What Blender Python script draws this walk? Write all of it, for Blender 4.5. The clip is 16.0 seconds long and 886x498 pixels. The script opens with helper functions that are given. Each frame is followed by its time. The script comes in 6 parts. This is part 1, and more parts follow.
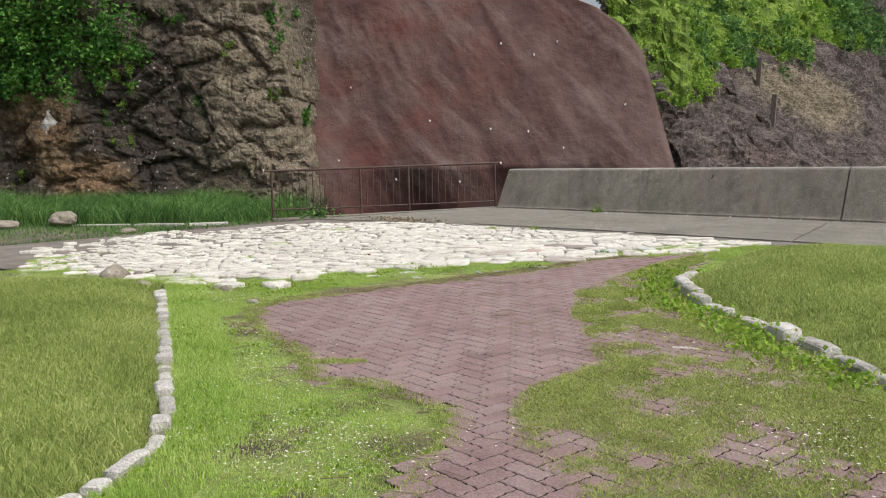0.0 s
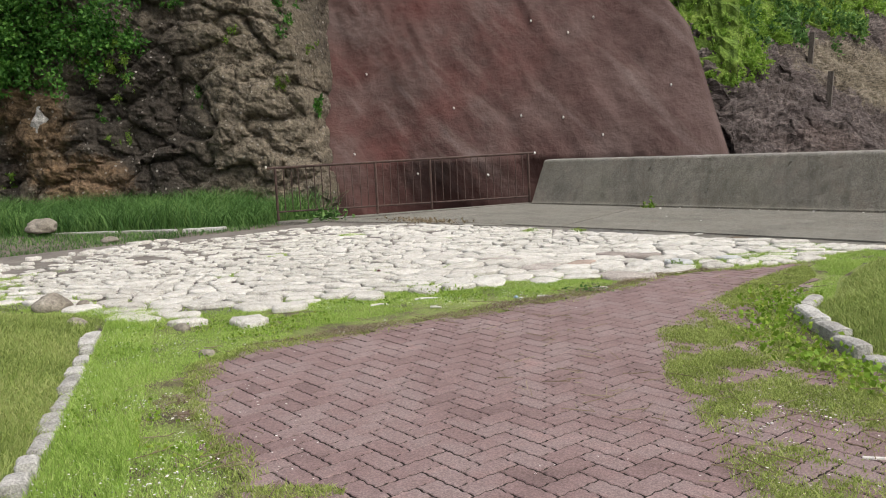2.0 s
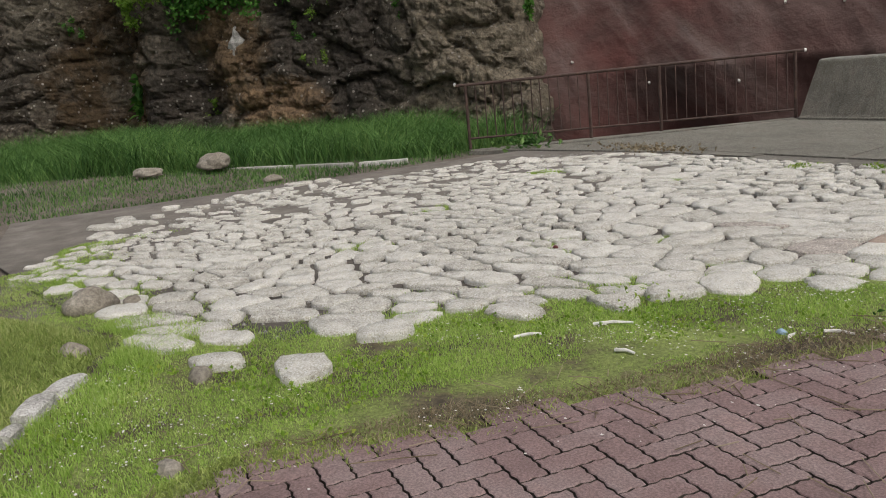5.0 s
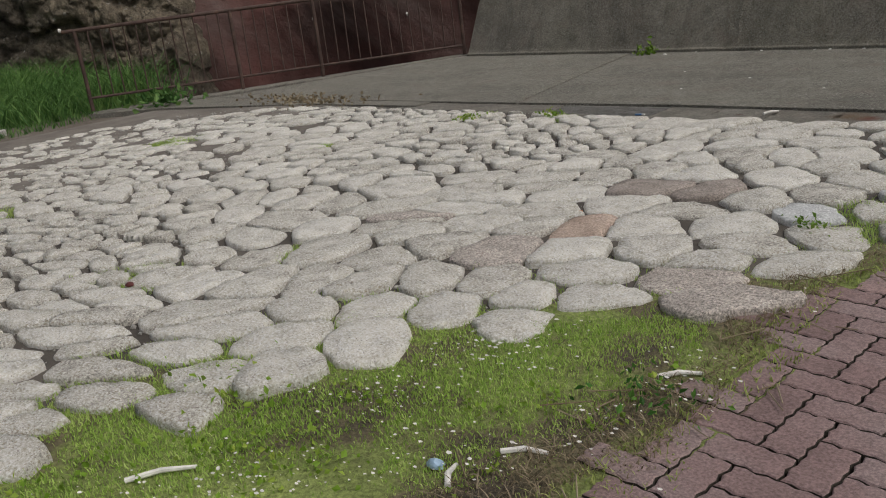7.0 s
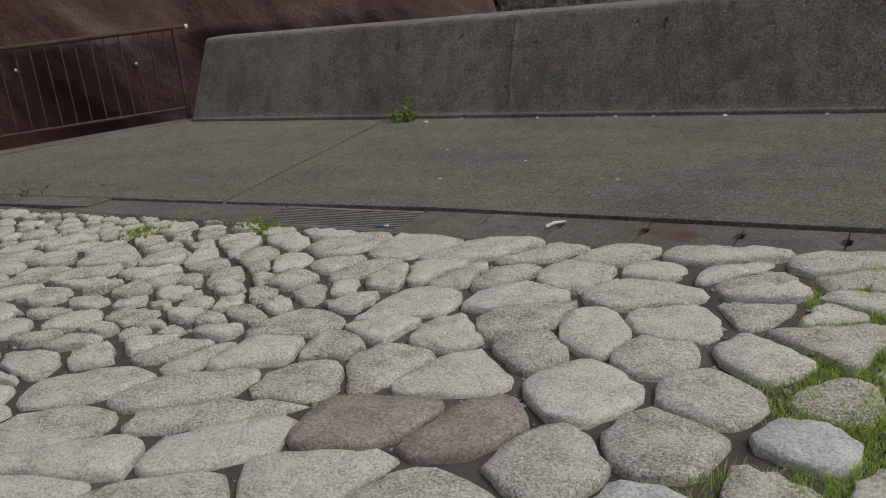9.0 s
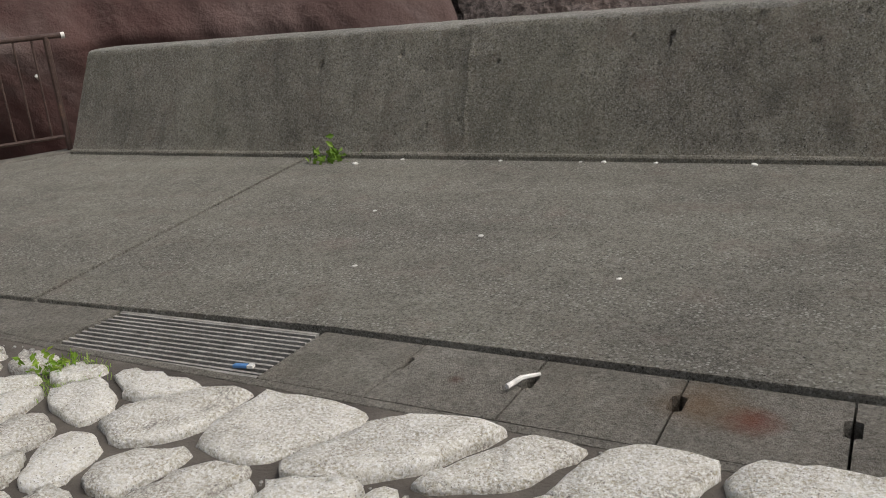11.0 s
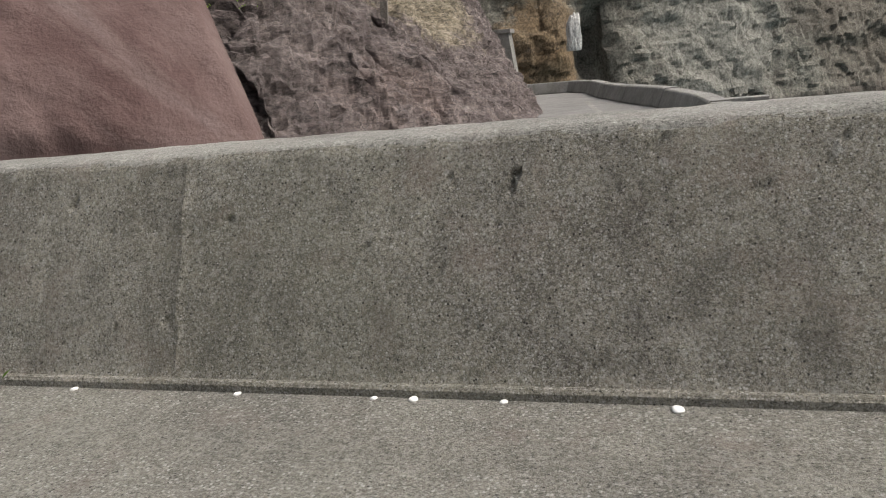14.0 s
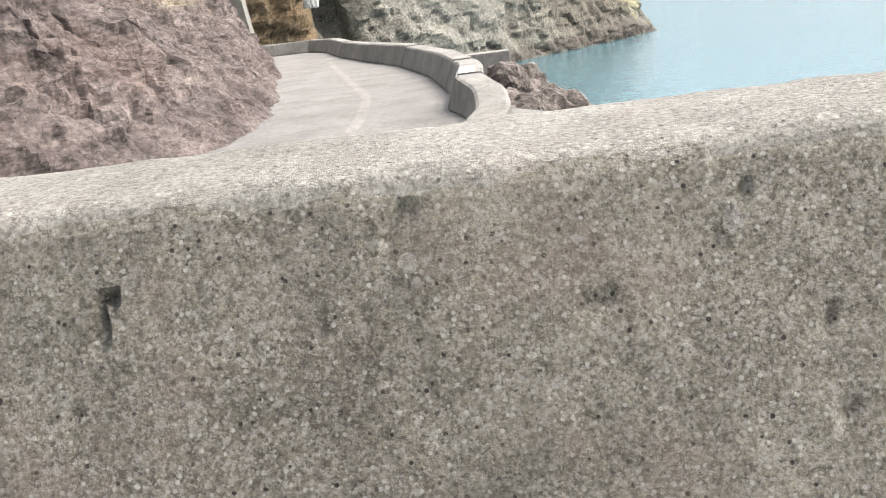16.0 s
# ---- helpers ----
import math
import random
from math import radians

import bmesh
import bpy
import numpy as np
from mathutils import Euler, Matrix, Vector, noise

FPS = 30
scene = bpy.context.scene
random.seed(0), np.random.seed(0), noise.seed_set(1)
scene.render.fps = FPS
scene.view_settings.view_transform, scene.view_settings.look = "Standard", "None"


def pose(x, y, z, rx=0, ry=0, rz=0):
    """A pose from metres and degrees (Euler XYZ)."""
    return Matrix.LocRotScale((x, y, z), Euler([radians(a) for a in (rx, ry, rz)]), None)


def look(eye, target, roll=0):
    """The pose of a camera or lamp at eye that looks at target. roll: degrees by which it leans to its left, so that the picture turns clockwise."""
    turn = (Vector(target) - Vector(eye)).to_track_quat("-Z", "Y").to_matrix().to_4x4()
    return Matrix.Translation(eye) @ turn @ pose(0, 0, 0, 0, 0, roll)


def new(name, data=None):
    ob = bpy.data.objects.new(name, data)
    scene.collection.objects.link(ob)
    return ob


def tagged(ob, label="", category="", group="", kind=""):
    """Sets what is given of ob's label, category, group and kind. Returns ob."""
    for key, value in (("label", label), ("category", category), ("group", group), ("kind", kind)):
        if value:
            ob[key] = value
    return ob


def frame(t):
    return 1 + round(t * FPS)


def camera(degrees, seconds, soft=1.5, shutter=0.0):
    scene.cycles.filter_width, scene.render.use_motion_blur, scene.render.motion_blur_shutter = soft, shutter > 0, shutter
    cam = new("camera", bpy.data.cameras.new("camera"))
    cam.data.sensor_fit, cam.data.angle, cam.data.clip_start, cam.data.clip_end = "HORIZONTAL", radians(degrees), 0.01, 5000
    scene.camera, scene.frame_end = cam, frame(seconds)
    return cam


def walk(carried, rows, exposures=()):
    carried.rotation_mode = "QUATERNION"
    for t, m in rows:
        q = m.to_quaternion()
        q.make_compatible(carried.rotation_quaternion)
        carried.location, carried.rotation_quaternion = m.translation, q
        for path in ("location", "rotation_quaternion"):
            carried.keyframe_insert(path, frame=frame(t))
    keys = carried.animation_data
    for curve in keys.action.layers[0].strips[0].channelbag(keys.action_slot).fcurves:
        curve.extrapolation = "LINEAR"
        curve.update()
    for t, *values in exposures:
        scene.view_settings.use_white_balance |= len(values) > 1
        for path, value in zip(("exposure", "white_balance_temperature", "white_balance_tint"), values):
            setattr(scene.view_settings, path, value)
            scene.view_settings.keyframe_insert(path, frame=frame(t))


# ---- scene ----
cam = camera(55.8, 16.0, 1.0)
PATH = [
    (0, (0.329, 4.059, 1.337), (-1.127, 5.412, 1.11), -1.5),
    (0.5, (-0.091, 4.474, 1.322), (-1.568, 5.802, 1.09), -2.1),
    (1, (-0.492, 4.886, 1.307), (-1.963, 6.219, 1.058), -2.6),
    (1.5, (-0.947, 5.252, 1.301), (-2.425, 6.576, 1.051), -2.9),
    (2, (-1.342, 5.631, 1.303), (-2.842, 6.932, 1.06), -2.8),
    (2.5, (-1.763, 6.039, 1.311), (-3.321, 7.267, 1.052), -3.0),
    (3, (-2.202, 6.44, 1.275), (-3.853, 7.54, 1.017), -3.4),
    (3.5, (-2.632, 6.824, 1.266), (-4.349, 7.815, 1.002), -4.0),
    (3.7, (-2.815, 6.969, 1.279), (-4.562, 7.903, 1.005), -4.2),
    (5.8, (-3.974, 8.419, 1.312), (-5.748, 9.207, 0.833), -6.8),
    (6, (-4.113, 8.567, 1.309), (-5.838, 9.441, 0.797), -7.1),
    (6.5, (-4.454, 8.96, 1.271), (-6.017, 10.053, 0.671), -7.2),
    (7, (-4.801, 9.429, 1.245), (-6.174, 10.741, 0.615), -6.9),
    (7.5, (-5.087, 9.926, 1.232), (-6.301, 11.378, 0.588), -6.3),
    (8, (-5.35, 10.455, 1.241), (-6.456, 11.997, 0.61), -6.5),
    (8.5, (-5.552, 10.961, 1.235), (-6.604, 12.555, 0.641), -6.3),
    (8.7, (-5.617, 11.197, 1.242), (-6.644, 12.805, 0.642), -6.2),
    (10.8, (-6.372, 13.046, 1.173), (-7.343, 14.694, 0.587), -5.7),
    (11, (-6.445, 13.252, 1.167), (-7.393, 14.91, 0.575), -5.5),
    (11.5, (-6.576, 13.654, 1.17), (-7.458, 15.363, 0.62), -5.8),
    (12, (-6.701, 14.03, 1.192), (-7.512, 15.78, 0.662), -5.9),
    (12.5, (-6.719, 14.488, 1.166), (-7.432, 16.286, 0.659), -6.2),
    (13, (-6.833, 14.854, 1.145), (-7.544, 16.662, 0.67), -6.9),
    (13.5, (-6.94, 15.23, 1.158), (-7.631, 17.051, 0.705), -6.7),
    (14, (-7.023, 15.628, 1.158), (-7.658, 17.478, 0.74), -5.8),
    (14.5, (-7.107, 15.992, 1.18), (-7.655, 17.873, 0.779), -5.8),
    (15, (-7.105, 16.408, 1.197), (-7.464, 18.327, 0.751), -6.1),
    (15.5, (-7.104, 16.795, 1.201), (-7.321, 18.722, 0.686), -6.9),
    (16, (-7.08, 17.171, 1.191), (-7.171, 19.089, 0.615), -7.4),
]
EXPOSURES = [(0, 0.28), (3.5, 0.0), (6, -0.5), (7, -0.64), (8.5, -0.87), (11, -0.12), (12.5, 0.33), (14.5, 1.12), (16, 1.98)]
walk(cam, [(t, look(eye, target, roll)) for t, eye, target, roll in PATH], EXPOSURES)

# ---- light: an overcast day over the sea ----
SUN_EL, SUN_AZ = radians(55), radians(82)
world = bpy.data.worlds.new("overcast_sky")
scene.world = world
world.use_nodes = True
wn = world.node_tree.nodes
sky = wn.new("ShaderNodeTexSky")
sky.sky_type, sky.sun_disc = "NISHITA", False
sky.sun_elevation, sky.sun_rotation = SUN_EL, SUN_AZ
sky.air_density, sky.dust_density, sky.ozone_density = 1.0, 6.0, 0.6
soft_sky = wn.new("ShaderNodeHueSaturation")
soft_sky.inputs["Saturation"].default_value = 0.5
world.node_tree.links.new(sky.outputs[0], soft_sky.inputs["Color"])
world.node_tree.links.new(soft_sky.outputs[0], wn["Background"].inputs[0])
wn["Background"].inputs[1].default_value = 0.13
sun = new("sun", bpy.data.lights.new("sun", "SUN"))
sun.data.energy, sun.data.angle, sun.data.color = 1.3, radians(25), (1.0, 0.97, 0.92)
sun.matrix_world = look((math.sin(SUN_AZ) * math.cos(SUN_EL), math.cos(SUN_AZ) * math.cos(SUN_EL), math.sin(SUN_EL)), (0, 0, 0))

# ---- helpers of this place ----
rng = np.random.default_rng(7)


def hash3(ix, iy, iz, seed):
    h = (ix.astype(np.int64) * 374761393 + iy.astype(np.int64) * 668265263 + iz.astype(np.int64) * 2147483647 + seed * 974711) & 0xFFFFFFFF
    h = ((h ^ (h >> 13)) * 1274126177) & 0xFFFFFFFF
    h = ((h ^ (h >> 16)) * 2246822519) & 0xFFFFFFFF
    return ((h ^ (h >> 15)) & 0xFFFFFF) / float(0xFFFFFF)


def vnoise(p, seed=0):
    """Smooth value noise, -1 to 1, at the points p (n, 3)."""
    i = np.floor(p)
    f = p - i
    f = f * f * (3 - 2 * f)
    i = i.astype(np.int64)
    out = 0
    for dx in (0, 1):
        for dy in (0, 1):
            for dz in (0, 1):
                w = (f[:, 0] if dx else 1 - f[:, 0]) * (f[:, 1] if dy else 1 - f[:, 1]) * (f[:, 2] if dz else 1 - f[:, 2])
                out = out + w * hash3(i[:, 0] + dx, i[:, 1] + dy, i[:, 2] + dz, seed)
    return out * 2 - 1


def fbm(p, octaves=4, seed=0, ridged=False):
    total, amp, q = 0, 1.0, np.array(p, float)
    for o in range(octaves):
        n = vnoise(q, seed + o * 17)
        total = total + amp * (1 - 2 * np.abs(n) if ridged else n)
        amp, q = amp * 0.5, q * 2.03 + 11.3
    return total / 1.9


def cells(p, seed=0):
    """Distance to the nearest and second nearest jittered point, and the nearest one's random number, on (n, 2)."""
    i = np.floor(p).astype(np.int64)
    d1, d2, rid = np.full(len(p), 9.0), np.full(len(p), 9.0), np.zeros(len(p))
    zero = np.zeros(len(p), np.int64)
    for dx in (-1, 0, 1):
        for dy in (-1, 0, 1):
            cx, cy = i[:, 0] + dx, i[:, 1] + dy
            px = cx + 0.1 + 0.8 * hash3(cx, cy, zero, seed)
            py = cy + 0.1 + 0.8 * hash3(cx, cy, zero, seed + 5)
            d = np.hypot(px - p[:, 0], py - p[:, 1])
            r = hash3(cx, cy, zero, seed + 9)
            nearer = d < d1
            d2 = np.where(nearer, d1, np.minimum(d2, d))
            rid = np.where(nearer, r, rid)
            d1 = np.where(nearer, d, d1)
    return d1, d2, rid


def mesh_np(name, verts, faces, smooth=True):
    """A mesh from arrays: verts (n, 3), faces (m, k) all with k corners."""
    verts, faces = np.asarray(verts, np.float32), np.asarray(faces, np.int32)
    me = bpy.data.meshes.new(name)
    me.vertices.add(len(verts))
    me.vertices.foreach_set("co", verts.ravel())
    m, k = faces.shape
    me.loops.add(m * k)
    me.loops.foreach_set("vertex_index", faces.ravel())
    me.polygons.add(m)
    me.polygons.foreach_set("loop_start", np.arange(m, dtype=np.int32) * k)
    me.polygons.foreach_set("use_smooth", np.full(m, smooth))
    me.update(calc_edges=True)
    return me


def put(name, me, material, parent=None, label="", category="", group="", kind="", m=None):
    ob = new(name, me)
    if material and not me.materials:
        me.materials.append(material)
    if parent:
        ob.parent = parent
    if m is not None:
        ob.matrix_basis = m
    return tagged(ob, label, category, group, kind)


def bm_mesh(name, bm, smooth=False):
    me = bpy.data.meshes.new(name)
    bmesh.ops.recalc_face_normals(bm, faces=bm.faces[:])
    bm.to_mesh(me)
    bm.free()
    if smooth:
        me.polygons.foreach_set("use_smooth", np.full(len(me.polygons), True))
    return me


def part(name, bm, material, parent, label="", smooth=False):
    return put(name, bm_mesh(name, bm, smooth), material, parent, label)


def box_bm(x0, y0, z0, x1, y1, z1, bevel=0.0, segments=2):
    bm = bmesh.new()
    bmesh.ops.create_cube(bm, size=1.0, matrix=Matrix.Translation(((x0 + x1) / 2, (y0 + y1) / 2, (z0 + z1) / 2)) @ Matrix.Diagonal((x1 - x0, y1 - y0, z1 - z0, 1)))
    if bevel:
        bmesh.ops.bevel(bm, geom=bm.edges[:], offset=bevel, segments=segments, affect="EDGES", profile=0.6)
    return bm


def tube_bm(a, b, r, sides=8, bm=None, r2=None):
    bm = bm or bmesh.new()
    a, b = Vector(a), Vector(b)
    turn = (b - a).to_track_quat("Z", "Y").to_matrix().to_4x4()
    bmesh.ops.create_cone(bm, cap_ends=True, segments=sides, radius1=r, radius2=r if r2 is None else r2, depth=(b - a).length, matrix=Matrix.Translation((a + b) / 2) @ turn)
    return bm


def inside(poly, x, y):
    poly = np.asarray(poly)
    hit = np.zeros(len(x), bool)
    for (x0, y0), (x1, y1) in zip(poly, np.roll(poly, -1, 0)):
        cross = ((y0 > y) != (y1 > y)) & (x < (x1 - x0) * (y - y0) / (y1 - y0 + 1e-12) + x0)
        hit ^= cross
    return hit


def edge_distance(poly, x, y, closed=True):
    poly = np.asarray(poly, float)
    best = np.full(len(x), 1e9)
    ends = np.roll(poly, -1, 0) if closed else poly[1:]
    for (x0, y0), (x1, y1) in zip(poly, ends):
        dx, dy = x1 - x0, y1 - y0
        t = np.clip(((x - x0) * dx + (y - y0) * dy) / (dx * dx + dy * dy + 1e-12), 0, 1)
        best = np.minimum(best, np.hypot(x - x0 - t * dx, y - y0 - t * dy))
    return best


def along(points, s):
    """Points and unit directions at the distances s along a polyline (n, 2), smoothed at its corners."""
    pts = np.asarray(points, float)
    lengths = np.r_[0, np.cumsum(np.hypot(*np.diff(pts, axis=0).T))]
    x, y = np.interp(s, lengths, pts[:, 0]), np.interp(s, lengths, pts[:, 1])
    e = 0.25
    dx = np.interp(s + e, lengths, pts[:, 0]) - np.interp(s - e, lengths, pts[:, 0])
    dy = np.interp(s + e, lengths, pts[:, 1]) - np.interp(s - e, lengths, pts[:, 1])
    n = np.hypot(dx, dy) + 1e-9
    return x, y, dx / n, dy / n, lengths[-1]


# ---- materials ----
def material(name):
    m = bpy.data.materials.new(name)
    m.use_nodes = True
    return m, m.node_tree.nodes, m.node_tree.links, m.node_tree.nodes["Principled BSDF"]


def ramp(n, stops):
    r = n.new("ShaderNodeValToRGB")
    while len(r.color_ramp.elements) < len(stops):
        r.color_ramp.elements.new(0.5)
    for e, (p, c) in zip(r.color_ramp.elements, stops):
        e.position, e.color = p, (*c, 1)
    return r


def noise_node(n, l, scale, detail=6, rough=0.6, stretch=None, world_space=True):
    t = n.new("ShaderNodeTexNoise")
    t.inputs["Scale"].default_value, t.inputs["Detail"].default_value, t.inputs["Roughness"].default_value = scale, detail, rough
    src = n.new("ShaderNodeNewGeometry").outputs["Position"] if world_space else n.new("ShaderNodeTexCoord").outputs["Object"]
    if stretch:
        mp = n.new("ShaderNodeMapping")
        mp.inputs["Scale"].default_value = stretch
        l.new(src, mp.inputs["Vector"])
        src = mp.outputs[0]
    l.new(src, t.inputs["Vector"])
    return t.outputs["Fac"]


def mix(n, l, fac, a, b, blend="MIX"):
    m = n.new("ShaderNodeMix")
    m.data_type, m.blend_type = "RGBA", blend
    for socket, value in ((m.inputs["Factor"], fac), (m.inputs[6], a), (m.inputs[7], b)):
        if isinstance(value, (int, float)):
            socket.default_value = value
        elif isinstance(value, tuple):
            socket.default_value = (*value, 1)
        else:
            l.new(value, socket)
    return m.outputs[2]


def bump(n, l, b, height, strength, distance, under=None):
    k = n.new("ShaderNodeBump")
    k.inputs["Strength"].default_value, k.inputs["Distance"].default_value = strength, distance
    l.new(height, k.inputs["Height"])
    if under:
        l.new(under, k.inputs["Normal"])
    l.new(k.outputs[0], b.inputs["Normal"])
    return k.outputs[0]


def step(n, l, value, lo, hi):
    r = n.new("ShaderNodeMapRange")
    r.inputs["From Min"].default_value, r.inputs["From Max"].default_value = lo, hi
    l.new(value, r.inputs["Value"])
    return r.outputs[0]


def voronoi(n, l, scale, feature="F1", stretch=None):
    t = n.new("ShaderNodeTexVoronoi")
    t.feature = feature
    t.inputs["Scale"].default_value = scale
    src = n.new("ShaderNodeNewGeometry").outputs["Position"]
    if stretch:
        mp = n.new("ShaderNodeMapping")
        mp.inputs["Scale"].default_value = stretch
        l.new(src, mp.inputs["Vector"])
        src = mp.outputs[0]
    l.new(src, t.inputs["Vector"])
    return t


def mottled(name, stops, scale, rough, fine=60, fine_amount=0.3, relief=0.5, depth=0.01, stretch=None, speckle=None, island=0.0, obj_random=0.0, detail=8):
    """A mineral surface: a colour ramp over broad noise, fine grain, speckles and relief."""
    m, n, l, b = material(name)
    broad = noise_node(n, l, scale, detail, 0.62, stretch)
    value = broad
    if island or obj_random:
        r = n.new("ShaderNodeNewGeometry").outputs["Random Per Island"] if island else n.new("ShaderNodeObjectInfo").outputs["Random"]
        a = n.new("ShaderNodeMath")
        a.operation = "MULTIPLY_ADD"
        l.new(r, a.inputs[0])
        a.inputs[1].default_value = island or obj_random
        s = n.new("ShaderNodeMath")
        s.operation = "SUBTRACT"
        l.new(broad, s.inputs[0])
        s.inputs[1].default_value = (island or obj_random) / 2
        l.new(s.outputs[0], a.inputs[2])
        value = a.outputs[0]
    c = ramp(n, stops)
    l.new(value, c.inputs[0])
    colour = c.outputs[0]
    grain = noise_node(n, l, fine, 4, 0.7)
    g = ramp(n, [(0.36, (0.2, 0.2, 0.2)), (0.5, (0.5, 0.5, 0.5)), (0.64, (0.82, 0.82, 0.82))])
    l.new(grain, g.inputs[0])
    colour = mix(n, l, fine_amount, colour, g.outputs[0], "OVERLAY")
    if speckle:
        sc, dark, amount = speckle
        v = voronoi(n, l, sc)
        near = step(n, l, v.outputs["Distance"], 0.42, 0.25)
        pick = n.new("ShaderNodeMath")
        pick.operation = "MULTIPLY"
        l.new(near, pick.inputs[0])
        sep = n.new("ShaderNodeSeparateColor")
        l.new(v.outputs["Color"], sep.inputs[0])
        l.new(step(n, l, sep.outputs[0], 1 - amount, 1 - amount + 0.1), pick.inputs[1])
        colour = mix(n, l, pick.outputs[0], colour, dark)
    l.new(colour, b.inputs["Base Color"])
    b.inputs["Roughness"].default_value = rough
    b.inputs["Specular IOR Level"].default_value = 0.3
    under = bump(n, l, b, broad, relief, depth * 4)
    bump(n, l, b, grain, relief, depth, under)
    return m


def leafy(name, dark, mid, light, rough=0.55, patch=1.2, through_light=0.25):
    """Leaves and blades: each its own tone, with broad patches."""
    m, n, l, b = material(name)
    r = n.new("ShaderNodeNewGeometry").outputs["Random Per Island"]
    broad = noise_node(n, l, patch, 3, 0.5)
    a = n.new("ShaderNodeMath")
    a.operation = "MULTIPLY_ADD"
    l.new(r, a.inputs[0])
    a.inputs[1].default_value = 0.45
    s = n.new("ShaderNodeMath")
    s.operation = "MULTIPLY"
    l.new(broad, s.inputs[0])
    s.inputs[1].default_value = 0.6
    l.new(s.outputs[0], a.inputs[2])
    c = ramp(n, [(0.2, dark), (0.5, mid), (0.85, light)])
    l.new(a.outputs[0], c.inputs[0])
    l.new(c.outputs[0], b.inputs["Base Color"])
    b.inputs["Roughness"].default_value = rough
    b.inputs["Specular IOR Level"].default_value = 0.2
    tr = n.new("ShaderNodeBsdfTranslucent")
    l.new(c.outputs[0], tr.inputs[0])
    mx = n.new("ShaderNodeMixShader")
    mx.inputs[0].default_value = through_light
    l.new(b.outputs[0], mx.inputs[1])
    l.new(tr.outputs[0], mx.inputs[2])
    l.new(mx.outputs[0], n["Material Output"].inputs[0])
    return m


def plain(name, colour, rough, metal=0.0, variation=0.25, scale=30):
    m, n, l, b = material(name)
    f = noise_node(n, l, scale, 5, 0.6)
    c = ramp(n, [(0.3, tuple(v * (1 - variation) for v in colour)), (0.7, tuple(min(1, v * (1 + variation)) for v in colour))])
    l.new(f, c.inputs[0])
    l.new(c.outputs[0], b.inputs["Base Color"])
    b.inputs["Roughness"].default_value, b.inputs["Metallic"].default_value = rough, metal
    bump(n, l, b, f, 0.2, 0.003)
    return m


